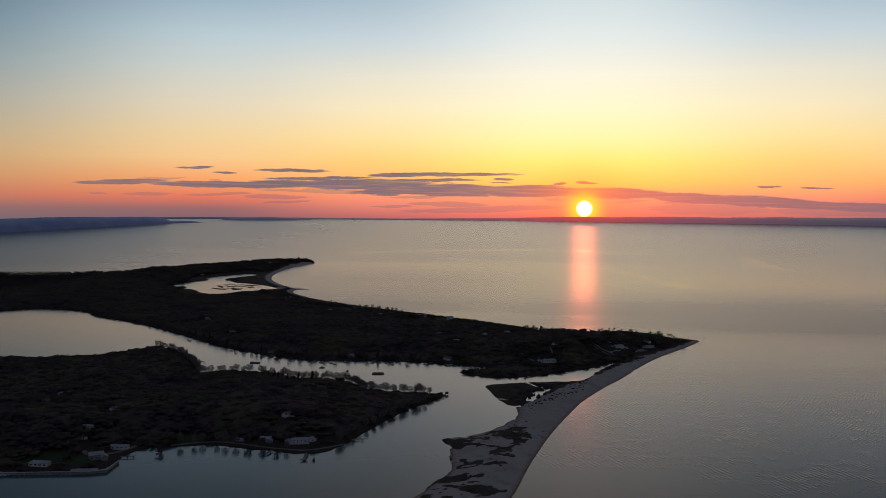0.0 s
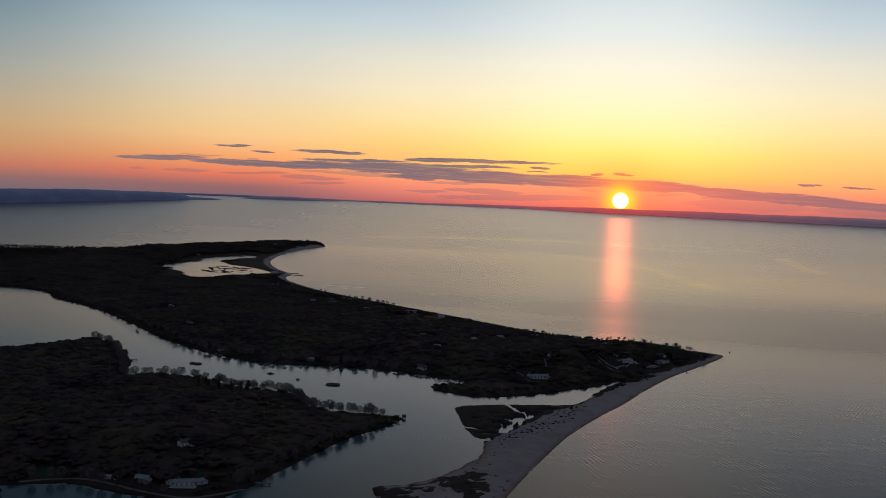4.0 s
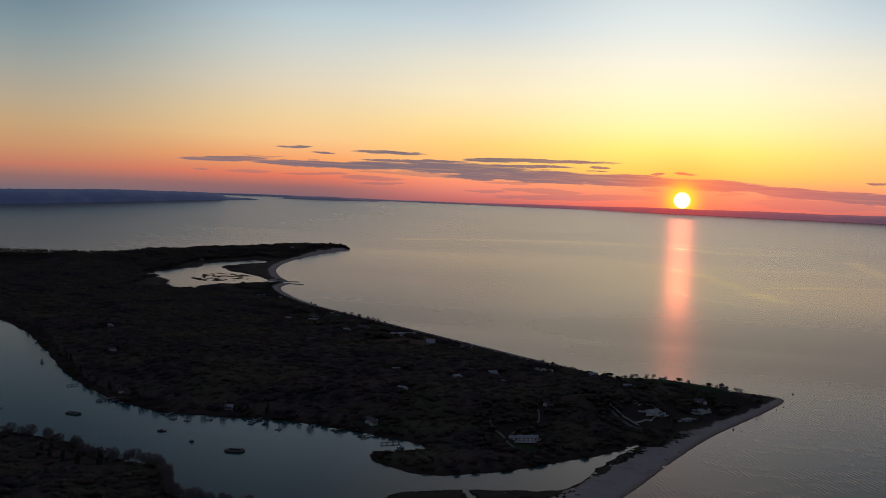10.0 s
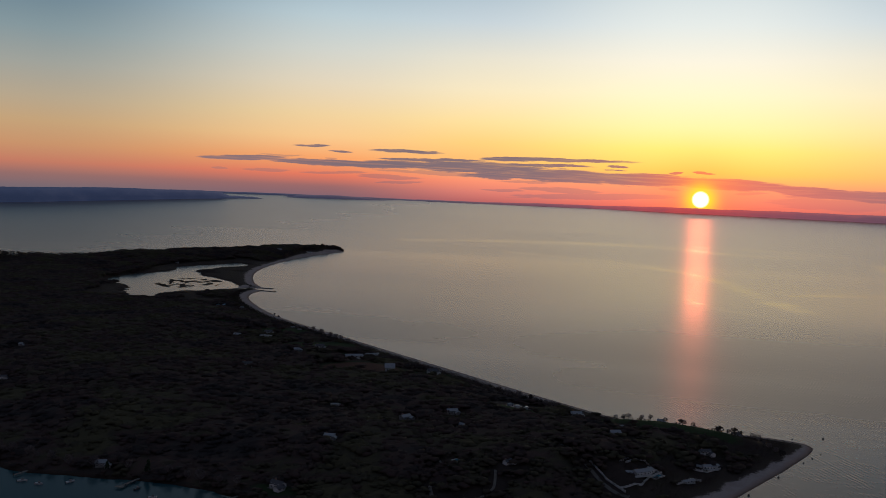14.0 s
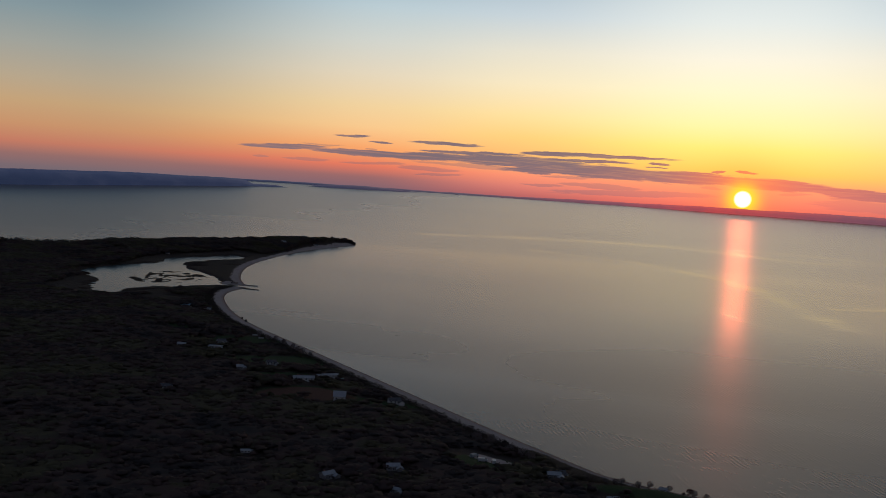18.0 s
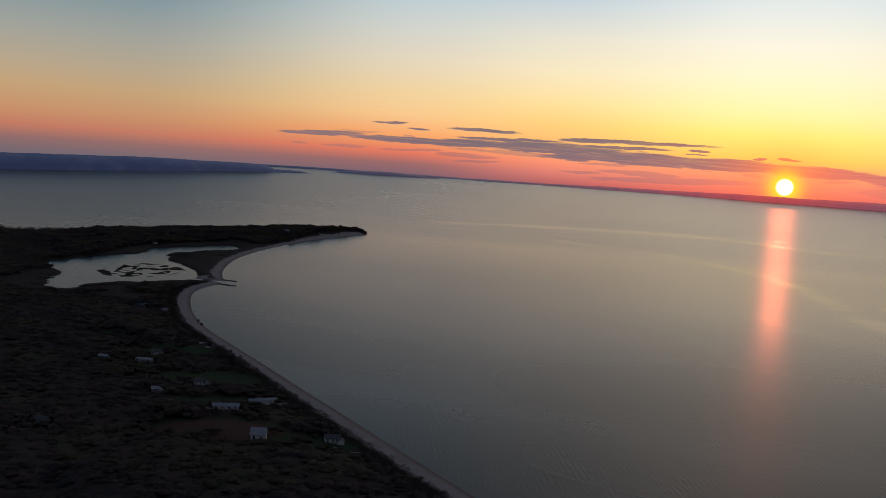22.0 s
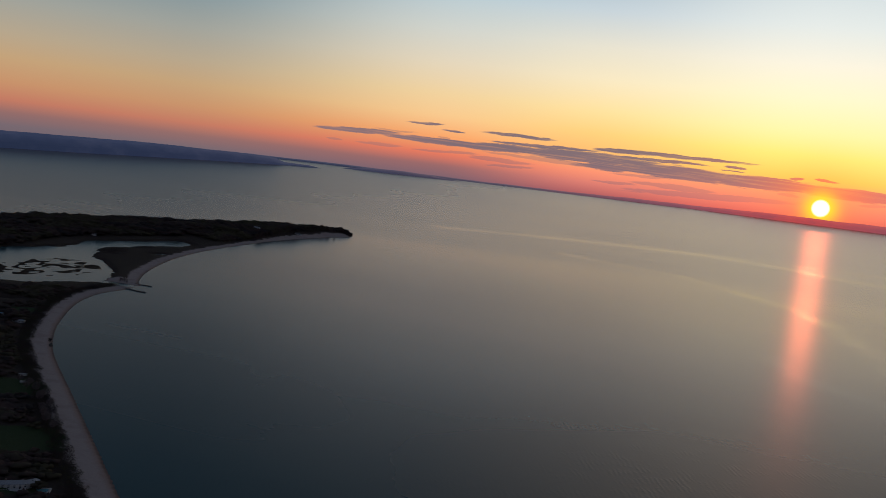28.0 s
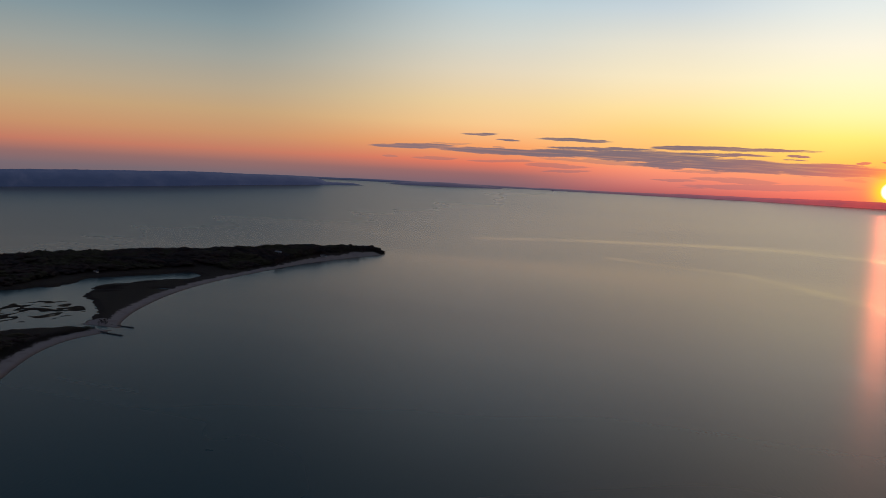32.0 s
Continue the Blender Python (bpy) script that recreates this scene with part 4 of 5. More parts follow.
# drives and footpaths: name, label, line, width, height over the ground
PATHS = [
    ("path_drive", "pale gravel drive to the large house", [(8, 945), (17.6, 933), (26, 927), (32, 925)], 2.2, 0.12),
    ("path_walk", "pale garden walk between hedges", [(-8, 968), (-3, 963), (1, 958)], 1.6, 0.12),
    ("path_lane", "winding pale lane through the woods", [(-58, 896), (-57, 891), (-52, 880), (-46, 871), (-41, 861.5), (-34, 852)], 1.8, 0.3),
    ("path_garden", "curving pale garden path", [(-32, 917), (-29, 899), (-33, 887), (-39, 881), (-41, 874)], 1.3, 0.3),
    ("path_pool", "curved pale path to a pool", [(-64, 928), (-59, 920.5), (-53, 919), (-51.5, 928)], 1.4, 0.3),
    ("path_beach", "pale path down to the beach", [(-134, 1172), (-126, 1169), (-118, 1174)], 1.6, 0.12),
    ("path_sand", "sandy track to the spit", [(54, 931), (58, 936), (62, 932)], 4.0, 0.12),
    ("path_field", "pale farm track beside a field", [(-236, 1176), (-222, 1182), (-210, 1181), (-192, 1196)], 2.2, 0.12),
    ("path_road", "unlit earth road between houses", [(-286, 500), (-278, 492), (-268, 500), (-262, 520)], 3.0, 0.3),
    ("path_shore", "narrow pale shingle strand under the trees", [(-142, 548), (-158, 528), (-182, 529), (-219, 537), (-246, 524)], 2.0, 0.15),
]


def wooded(px, py, luck):
    """Where trees stand, and how far inside the wood. luck lets single trees stand on the lawns."""
    z, sand, lawn, d, d_pond, sandy, on_spit = land(px, py)
    open_beach = (sandy < 60) & (sandy < d + 6)
    edge = np.where(open_beach, 15.5, 2.5)
    ok = (z > np.where(open_beach, 0.6, 0.18)) & (d > edge) & (sand < 0.1) & ((lawn + 0.22 * rumble(px, py, 17, 91) < 0.46) | (luck < 0.07)) & ~on_spit
    ok &= d_pond < np.where((py < 1640) & (px > -720), -42, np.where((px > -690) | (py > 1790), -24, -7))
    ok &= ~((py > 1690) & (py < 2105) & (px > np.interp(py, [1690, 1760, 1900, 2060], [-640, -785, -836, -795])))
    for x0, y0, *_ in MARSH_POOLS:
        ok &= (np.abs(px - x0) > 26) | (py > y0 + 12) | (py < y0 - 48)
    ok &= ~((py > 1030) & (px > -10) & (d < 45))
    for _, _, line, width, _ in PATHS:
        ok &= distance_to(px, py, curve_through(line, 4, False), False) > width / 2 + 3.0
    for kind, x0, y0, _, k in SITES:
        ok &= np.hypot(px - x0 - 2.5, py - y0 + 4.5) > (5.0 if kind == "manor" else 3.2) + 5.5 * k
    return ok, np.where(open_beach, d, d + 14), z


def scatter(x0, x1, y0, y1, gap, seed):
    r = np.random.RandomState(seed)
    gx, gy = np.meshgrid(np.arange(x0, x1, gap), np.arange(y0, y1, gap))
    px, py = gx.ravel() + r.uniform(-0.48, 0.48, gx.size) * gap, gy.ravel() + r.uniform(-0.48, 0.48, gx.size) * gap
    ok, d, _ = wooded(px, py, r.random_sample(len(px)))
    return px[ok], py[ok], d[ok], r


def crown_height(px, py, d, spare):
    tall = (5.2 + 2.4 * spare + 1.5 * rumble(px, py, 60, 77)) * np.clip(0.5 + (d - 12) / 55, 0.5, 1.0)
    return np.where((py > 1750) & (px < -740), tall * (1.55 + 0.7 * rumble(px, py, 45, 78)), tall)


def undergrowth(step):
    """A made-up closed thicket layer, added under the crowns to lighten the gaps between."""
    xs, ys = np.arange(-1000, 150, step), np.arange(430, 2610, step)
    gx, gy = np.meshgrid(xs, ys)
    r = np.random.RandomState(23)
    gx, gy = gx + r.uniform(-0.35, 0.35, gx.shape) * step, gy + r.uniform(-0.35, 0.35, gy.shape) * step
    ok, d, z = wooded(gx.ravel(), gy.ravel(), np.ones(gx.size))
    top = z + crown_height(gx.ravel(), gy.ravel(), d, 0.5) * (0.40 + 0.10 * rumble(gx.ravel(), gy.ravel(), 9, 24) + 0.10 * r.uniform(-1, 1, gx.size))
    idx = np.arange(gx.size).reshape(gx.shape)
    quads = np.stack([idx[:-1, :-1], idx[:-1, 1:], idx[1:, 1:], idx[1:, :-1]], -1).reshape(-1, 4)
    quads = quads[ok[quads].all(1)]
    rim = np.bincount(quads.ravel(), minlength=gx.size) < 4
    near_rim = np.zeros(gx.size, bool)
    near_rim[quads[rim[quads].any(1)].ravel()] = True
    top = np.where(rim, z - 0.1, np.where(near_rim, 0.5 * top + 0.5 * z, top))
    used, inv = np.unique(quads, return_inverse=True)
    me = bpy.data.meshes.new("undergrowth")
    me.from_pydata(np.stack([gx.ravel()[used], gy.ravel()[used], top[used]], -1).tolist(), [], inv.reshape(-1, 4).tolist())
    up = np.zeros((len(used), 3), np.float32)
    up[:, 2] = 1.6
    me.attributes.new("crown_out", "FLOAT_VECTOR", "POINT").data.foreach_set("vector", up.ravel())
    me.attributes.new("tone", "FLOAT", "POINT").data.foreach_set("value", r.random_sample(len(used)).astype(np.float32))
    me.materials.append(LEAF)
    return tagged(new("undergrowth", me), "brown thicket sheet between the woodland trees, added to lighten the gaps", "undergrowth", kind="stuff")


undergrowth(3.4)
px, py, d, r = scatter(-1000, 150, 430, 2610, 7.3, 11)
tall = crown_height(px, py, d, r.random_sample(len(px)))
woods("woods", "dark early-spring woodland canopy, brown with greening crowns", px, py, tall, ROUND, LEAF, 5, 1.6)

# low scrub that covers the open ground of the point
gx, gy = np.meshgrid(np.arange(-20, 128, 2.2), np.arange(880, 1092, 2.2))
r = np.random.RandomState(15)
px, py = gx.ravel() + r.uniform(-1, 1, gx.size), gy.ravel() + r.uniform(-1, 1, gx.size)
z, sand, lawn, d, *_ = land(px, py)
ok = (z > 0.9) & (sand < 0.25) & ((lawn < 0.6) | (py < 1000)) & (r.random_sample(len(px)) < 0.55 + 0.4 * rumble(px, py, 30, 16))
woods("scrub", "low dark brown scrub on the point", px[ok], py[ok], 1.0 + 1.4 * r.random_sample(ok.sum()), ROUGH, LEAF, 7)

# a low hedge of scrub behind the beach of the bay
gx, gy = np.meshgrid(np.arange(-560, -15, 2.3), np.arange(1088, 1720, 2.3))
px, py = gx.ravel() + r.uniform(-1, 1, gx.size), gy.ravel() + r.uniform(-1, 1, gx.size)
sandy = distance_to(px, py, SANDY, closed=False)
px, py = px[sandy < 24], py[sandy < 24]
z, sand, lawn, d, d_pond, sandy, on_spit = land(px, py)
ok = (z > 0.5) & (sandy > 12.6 + 1.5 * rumble(px, py, 14, 18)) & (sandy < 22) & (lawn < 0.8) & (d_pond < -12) & (d > 8)
woods("beach_scrub", "dark low bayberry scrub behind the bay beach", px[ok], py[ok], 0.9 + 1.2 * r.random_sample(ok.sum()) + 0.05 * sandy[ok], ROUGH, LEAF, 10)

# grass of the tidal marsh and of the spit's flat
r = np.random.RandomState(17)
gx, gy = np.meshgrid(np.arange(-835, -545, 2.4), np.arange(1490, 2110, 2.4))
px, py = gx.ravel() + r.uniform(-1.2, 1.2, gx.size), gy.ravel() + r.uniform(-1.2, 1.2, gx.size)
z, sand, lawn, d, d_pond, *_ = land(px, py)
ok = (z > 0.12) & (sand < 0.3) & (d_pond > -75) & (d > 6)
woods("marsh_grass", "dark brown salt marsh grass round the tidal pond", px[ok], py[ok], 0.4 + 0.5 * r.random_sample(ok.sum()), TUFT, GRASS, 8)
gx, gy = np.meshgrid(np.arange(-95, 10, 1.3), np.arange(400, 800, 1.3))
px, py = gx.ravel() + r.uniform(-0.7, 0.7, gx.size), gy.ravel() + r.uniform(-0.7, 0.7, gx.size)
z, sand, lawn, d, d_pond, sandy, on_spit = land(px, py)
ok = (z > 0.1) & (sand < 0.46) & on_spit & (r.random_sample(len(px)) < 0.9 - 0.9 * sand)
woods("beach_grass", "dark tufted beach grass on the sand spit", px[ok], py[ok], 0.35 + 0.45 * r.random_sample(ok.sum()), TUFT, GRASS, 9)
px, py, d, r = scatter(-2300, -1000, 380, 2000, 13.5, 12)
woods("woods_west", "dark distant woodland canopy", px, py, 9.0 + 3 * r.random_sample(len(px)), ROUGH, LEAF, 6)

# ---------------------------------------------------------------- helpers for things


def part(name, bm, mat, parent, label=""):
    me = bpy.data.meshes.new(name)
    bm.to_mesh(me), bm.free()
    me.materials.append(mat)
    ob = new(name, me)
    ob.parent = parent
    return tagged(ob, label)


def again(ob, parent, m):
    """One more piece on the same mesh."""
    o = new(ob.name.split(".")[0], ob.data)
    o.parent, o.matrix_basis = parent, m
    return o


def thing(name, label, category, group=""):
    return tagged(new(name), label, category, group)


def box(bm, x0, x1, y0, y1, z0, z1, bevel=0.0):
    v = bmesh.ops.create_cube(bm, size=1.0, matrix=Matrix.Translation(((x0 + x1) / 2, (y0 + y1) / 2, (z0 + z1) / 2)) @ Matrix.Diagonal((x1 - x0, y1 - y0, z1 - z0, 1)))["verts"]
    if bevel:
        bmesh.ops.bevel(bm, geom=list({e for q in v for e in q.link_edges}), offset=bevel, segments=1, affect="EDGES")
    return bm


def boxed(*args, bevel=0.0):
    return box(bmesh.new(), *args, bevel=bevel)


def tube(bm, a, b, ra, rb, sides=6):
    a, b = Vector(a), Vector(b)
    q = (b - a).to_track_quat("Z", "Y").to_matrix()
    lower, upper = [], []
    for k in range(sides):
        w = 2 * math.pi * k / sides
        o = q @ Vector((math.cos(w), math.sin(w), 0))
        lower.append(bm.verts.new(a + o * ra)), upper.append(bm.verts.new(b + o * rb))
    for k in range(sides):
        bm.faces.new((lower[k], lower[(k + 1) % sides], upper[(k + 1) % sides], upper[k]))
    if sides > 3:
        bm.faces.new(upper)
    return bm


def height_at(x, y):
    return float(land(np.array([float(x)]), np.array([float(y)]))[0][0])


WHITE = plain("white_clapboard", (0.55, 0.55, 0.56, 1), 0.7, 0, 1.5, 0.12, 0.1)
GREY_SHINGLE = plain("weathered_shingle", (0.22, 0.21, 0.21, 1), 0.9, 0, 2.5, 0.3, 0.3)
TAN_WALL = plain("tan_siding", (0.36, 0.33, 0.30, 1), 0.8, 0, 1.5, 0.15, 0.1)
ROOF_DARK = plain("dark_roof_shingles", (0.09, 0.09, 0.10, 1), 0.85, 0, 2.0, 0.3, 0.3)
ROOF_PALE = plain("pale_roof_shingles", (0.30, 0.32, 0.35, 1), 0.7, 0, 2.0, 0.2, 0.2)
ROOF_BLUE = plain("blue_roof", (0.16, 0.30, 0.42, 1), 0.5, 0, 2.0, 0.2, 0.1)
BRICK = plain("chimney_brick", (0.25, 0.14, 0.11, 1), 0.9, 0, 6.0, 0.3, 0.3)
PANE = plain("window_glass", (0.03, 0.035, 0.04, 1), 0.08, 0, 1.0, 0.1)
PLANK = plain("grey_planks", (0.20, 0.185, 0.17, 1), 0.9, 0, 5.0, 0.3, 0.3)
STONE = plain("jetty_stone", (0.07, 0.066, 0.066, 1), 0.9, 0, 1.4, 0.35, 0.5)
GRAVEL = plain("pale_gravel", (0.16, 0.145, 0.13, 1), 0.95, 0, 3.0, 0.25, 0.3)
POOL_WATER = plain("pool_water", (0.10, 0.32, 0.40, 1), 0.06, 0, 0.6, 0.15)
CONCRETE = plain("pale_concrete", (0.42, 0.41, 0.40, 1), 0.85, 0, 2.0, 0.18, 0.2)
DARK_FLOAT = plain("tarred_float", (0.03, 0.03, 0.032, 1), 0.7, 0, 3.0, 0.3, 0.2)
BOAT_DARK = plain("dark_boat_paint", (0.06, 0.065, 0.075, 1), 0.4, 0, 1.0, 0.15)
HULL = plain("boat_paint", (0.5, 0.5, 0.52, 1), 0.35, 0, 1.0, 0.1)
RUBBER = plain("tyre_rubber", (0.02, 0.02, 0.02, 1), 0.9)
BUSH_LEAF = make_leaf("beach_shrub_leaves", [(0.25, (0.018, 0.020, 0.014, 1)), (0.8, (0.040, 0.042, 0.028, 1))])

# ---------------------------------------------------------------- trees


def leafless(seed, tall=1.0, limbs=13):
    """A bare tree: tapered forked trunk, limbs, branches and many fine twigs, one unit high."""
    r = random.Random(seed)
    trunk, crown = bmesh.new(), bmesh.new()
    at, lean = Vector((0, 0, -0.04)), Vector((r.uniform(-0.08, 0.08), r.uniform(-0.08, 0.08), 1))
    joints = [at]
    for k in range(4):
        nxt = joints[-1] + Vector((lean.x + r.uniform(-0.06, 0.06), lean.y + r.uniform(-0.06, 0.06), 1)) * (0.16 + 0.02 * k)
        tube(trunk, joints[-1], nxt, 0.030 - 0.005 * k, 0.025 - 0.005 * k)
        joints.append(nxt)
    for k in range(limbs):
        f = 0.32 + 0.62 * k / limbs
        base = joints[0].lerp(joints[-1], f)
        a = k * 2.4 + r.uniform(-0.4, 0.4)
        out = 0.34 * (1.15 - 0.6 * f) * r.uniform(0.8, 1.2)
        tip = base + Vector((math.cos(a) * out, math.sin(a) * out, 0.18 + 0.22 * r.random()))
        mid = base.lerp(tip, 0.5) + Vector((0, 0, -0.03))
        tube(crown, base, mid, 0.011, 0.008, 3), tube(crown, mid, tip, 0.008, 0.004, 3)
        for j in range(6):
            s = mid.lerp(tip, j / 5)
            b_ = a + r.uniform(-1.3, 1.3)
            e = s + Vector((math.cos(b_) * 0.10, math.sin(b_) * 0.10, r.uniform(0.02, 0.14))) * r.uniform(0.7, 1.3)
            tube(crown, s, e, 0.006, 0.003, 3)
            for i in range(6):
                w = s.lerp(e, 0.3 + 0.14 * i)
                c_ = r.uniform(0, 6.28)
                tube(crown, w, w + Vector((math.cos(c_) * 0.05, math.sin(c_) * 0.05, r.uniform(0.0, 0.07))), 0.0045, 0.002, 3)
    # a haze of fine twigs that rounds the crown
    for k in range(420):
        h_ = r.uniform(0.36, 1.0)
        a, q = r.uniform(0, 6.28), 0.36 * math.sqrt(max(1 - ((h_ - 0.66) / 0.35) ** 2, 0.02)) * r.random() ** 0.4
        c = Vector((q * math.cos(a), q * math.sin(a), h_))
        up = Vector((math.cos(a) * 0.7 + r.uniform(-0.5, 0.5), math.sin(a) * 0.7 + r.uniform(-0.5, 0.5), r.uniform(0.2, 1.0))).normalized()
        side = up.cross(Vector((r.uniform(-1, 1), r.uniform(-1, 1), 0.3))).normalized() * r.uniform(0.006, 0.014)
        crown.faces.new([crown.verts.new(v) for v in (c - up * 0.05 - side, c - up * 0.05 + side, c + up * 0.07)])
    return trunk, crown


def leafy(seed, conical=False):
    """A tree in leaf: trunk with limbs and a crown of many small ragged clumps."""
    r = random.Random(seed)
    trunk, crown = bmesh.new(), bmesh.new()
    tube(trunk, (0, 0, -0.05), (0.01, 0.01, 0.4), 0.035, 0.022), tube(trunk, (0.01, 0.01, 0.4), (0.0, 0.02, 0.8), 0.022, 0.008)
    for k in range(5):
        a = k * 1.26 + r.random()
        tube(trunk, (0, 0, 0.3 + 0.06 * k), (0.2 * math.cos(a), 0.2 * math.sin(a), 0.5 + 0.06 * k), 0.012, 0.005, 4)
    for k in range(34):
        h_ = r.uniform(0.12, 0.98) if conical else r.uniform(0.30, 0.95)
        reach = 0.24 * (1.0 - h_) + 0.02 if conical else 0.36 * math.sqrt(max(1 - ((h_ - 0.6) / 0.38) ** 2, 0.05))
        a, q = r.uniform(0, 6.28), reach * math.sqrt(r.random())
        size = r.uniform(0.05, 0.10)
        m = Matrix.Translation((q * math.cos(a), q * math.sin(a), h_)) @ Euler((r.uniform(0, 3), r.uniform(0, 3), 0)).to_matrix().to_4x4() @ Matrix.Diagonal((size * 1.3, size, size * 0.8, 1))
        for v in bmesh.ops.create_icosphere(crown, subdivisions=1, radius=1.0, matrix=m)["verts"]:
            v.co += Vector((r.uniform(-1, 1), r.uniform(-1, 1), r.uniform(-1, 1))) * size * 0.45
    return trunk, crown


def make_tree(name, meshes, crown_mat, label, category, group):
    t = thing(name, label, category, group)
    part("trunk", meshes[0], BARK, t)
    part("crown", meshes[1], crown_mat, t)
    return t


def plant(model, x, y, tall, seed, spread=1.0, sink=0.0):
    """A copy of the model tree on the ground."""
    r = random.Random(seed)
    o = copy_thing(model, pose(x, y, height_at(x, y) - sink, 0, 0, r.uniform(0, 360)))
    o.scale = (tall * spread, tall * spread, tall)
    return o


BARE = [make_tree("bare_tree", leafless(s), TWIG, "leafless grey tree on the shore, thin twigs against the water", "tree", "bare shore trees") for s in (1, 2, 3, 4)]
LEAFY = [make_tree("leafy_tree", leafy(s + 20), LEAF, "dark broadleaf tree in early leaf at the wood's edge", "tree", "trees at the wood's edge") for s in range(3)]
CONE = [make_tree("evergreen_tree", leafy(s + 40, True), EVERGREEN, "dark pointed evergreen tree among bare woods", "tree", "evergreens") for s in range(2)]
MODELS = BARE + LEAFY + CONE


def row_of_trees(models, line, gap, tall, seed, jitter=2.0, spread=1.0):
    r = random.Random(seed)
    pts = curve_through(line, 12, closed=False)
    run = 0.0
    for a, b_ in zip(pts[:-1], pts[1:]):
        run += float(np.hypot(*(b_ - a)))
        if run >= gap:
            run = r.uniform(-0.3, 0.3) * gap
            x, y = a[0] + r.uniform(-jitter, jitter), a[1] + r.uniform(-jitter, jitter)
            if height_at(x, y) > 0.15:
                plant(r.choice(models), x, y, tall * r.uniform(0.75, 1.15), r.random(), spread * r.uniform(0.9, 1.2))


# leafless trees that edge the headland
row_of_trees(BARE, [(-116, 704), (-140, 709), (-164, 712), (-176, 728), (-190, 745), (-205, 752), (-230, 752), (-262, 770)], 2.2, 7.6, 1, 1.2)
row_of_trees(BARE, [(-262, 768), (-296, 774), (-322, 762), (-336, 785), (-352, 808), (-372, 838), (-405, 882), (-436, 898)], 4.4, 7.5, 2, 2.0)
row_of_trees(BARE, [(-114, 682), (-128, 645), (-138, 600), (-148, 545)], 4.4, 6.0, 3, 1.6)
row_of_trees(BARE + LEAFY, [(-165, 528), (-190, 529), (-222, 537), (-250, 524)], 6.5, 6.0, 4, 1.6)
row_of_trees(CONE, [(-215, 735), (-245, 742), (-262, 752)], 7.0, 8.5, 5, 3.0)
# wind-bent trees on the crest above the sandy point
row_of_trees(BARE + LEAFY, [(6, 1064), (21, 1056), (39, 1056), (54, 1056), (66, 1058)], 6.0, 3.6, 6, 3.0, 1.3)
row_of_trees(LEAFY, [(12, 1062), (40, 1057), (64, 1059)], 9.0, 2.2, 26, 3.0, 1.5)
row_of_trees(LEAFY + BARE, [(72, 1060), (90, 1056), (103, 1045), (110, 1036)], 3.8, 4.2, 7, 1.0, 1.3)
row_of_trees(BARE + LEAFY, [(-75, 1128), (-50, 1112), (-24, 1096)], 4.0, 5.5, 8, 2.0)
row_of_trees(BARE, [(-330, 1345), (-290, 1322), (-250, 1288)], 6.0, 5.5, 9, 2.0)
row_of_trees(LEAFY, [(-760, 2505), (-775, 2440), (-770, 2350), (-760, 2270), (-742, 2200)], 9.0, 10.0, 10, 2.5)
row_of_trees(BARE + CONE, [(-140, 872), (-200, 876), (-262, 872), (-330, 900), (-400, 965), (-470, 1035)], 7.0, 6.0, 11, 1.5)
row_of_trees(LEAFY, [(-78, 806), (-50, 816), (-20, 840)], 4.0, 3.2, 12, 1.5)
for x, y, t_ in ((-242, 506, 6.0), (74, 1066, 4.4), (83, 1050, 4.6), (-395, 1432, 3.0)):
    plant(LEAFY[0], x, y, t_, x, 1.2)
for m_ in MODELS:
    for c_ in m_.children_recursive:
        bpy.data.objects.remove(c_)
    bpy.data.objects.remove(m_)


# dark shrubs on the sand
def make_bush(seed):
    r = random.Random(seed)
    bm = bmesh.new()
    for k in range(9):
        size = r.uniform(0.22, 0.42)
        a, q = r.uniform(0, 6.28), 0.5 * math.sqrt(r.random())
        m = Matrix.Translation((q * math.cos(a), q * math.sin(a), size * 0.5)) @ Matrix.Diagonal((size, size, size * 0.8, 1))
        for v in bmesh.ops.create_icosphere(bm, subdivisions=1, radius=1.0, matrix=m)["verts"]:
            v.co += Vector((r.uniform(-1, 1), r.uniform(-1, 1), r.uniform(-1, 1))) * size * 0.4
    me = bpy.data.meshes.new("bush")
    bm.to_mesh(me), bm.free()
    me.materials.append(BUSH_LEAF)
    return me


BUSHES = [make_bush(s) for s in range(4)]


def shrubs(line, count, spread, size, seed, label):
    r = random.Random(seed)
    pts = curve_through(line, 10, closed=False)
    for _ in range(count):
        x, y = pts[r.randrange(len(pts))]
        x, y = x + r.gauss(0, spread), y + r.gauss(0, spread)
        z = height_at(x, y)
        if z > 0.2:
            o = tagged(new("bush", r.choice(BUSHES)), label, "bush", "bushes on the sand")
            k = size * r.uniform(0.6, 1.5)
            o.matrix_basis = pose(x, y, z - 0.08, 0, 0, r.uniform(0, 360)) @ Matrix.Diagonal((k, k, k * 0.8, 1))


shrubs([(-38, 676), (-28, 692), (-20, 712), (-10, 735), (-2, 765), (6, 796)], 120, 3.6, 0.95, 1, "low dark beach shrub on pale sand")
shrubs([(20, 850), (32, 884), (46, 910), (58, 930)], 48, 2.4, 1.5, 2, "dense dark shrub at the back of the beach")
shrubs([(-46, 600), (-40, 640), (-35, 670)], 14, 4.0, 0.8, 3, "low dark beach shrub on pale sand")

# ---------------------------------------------------------------- houses


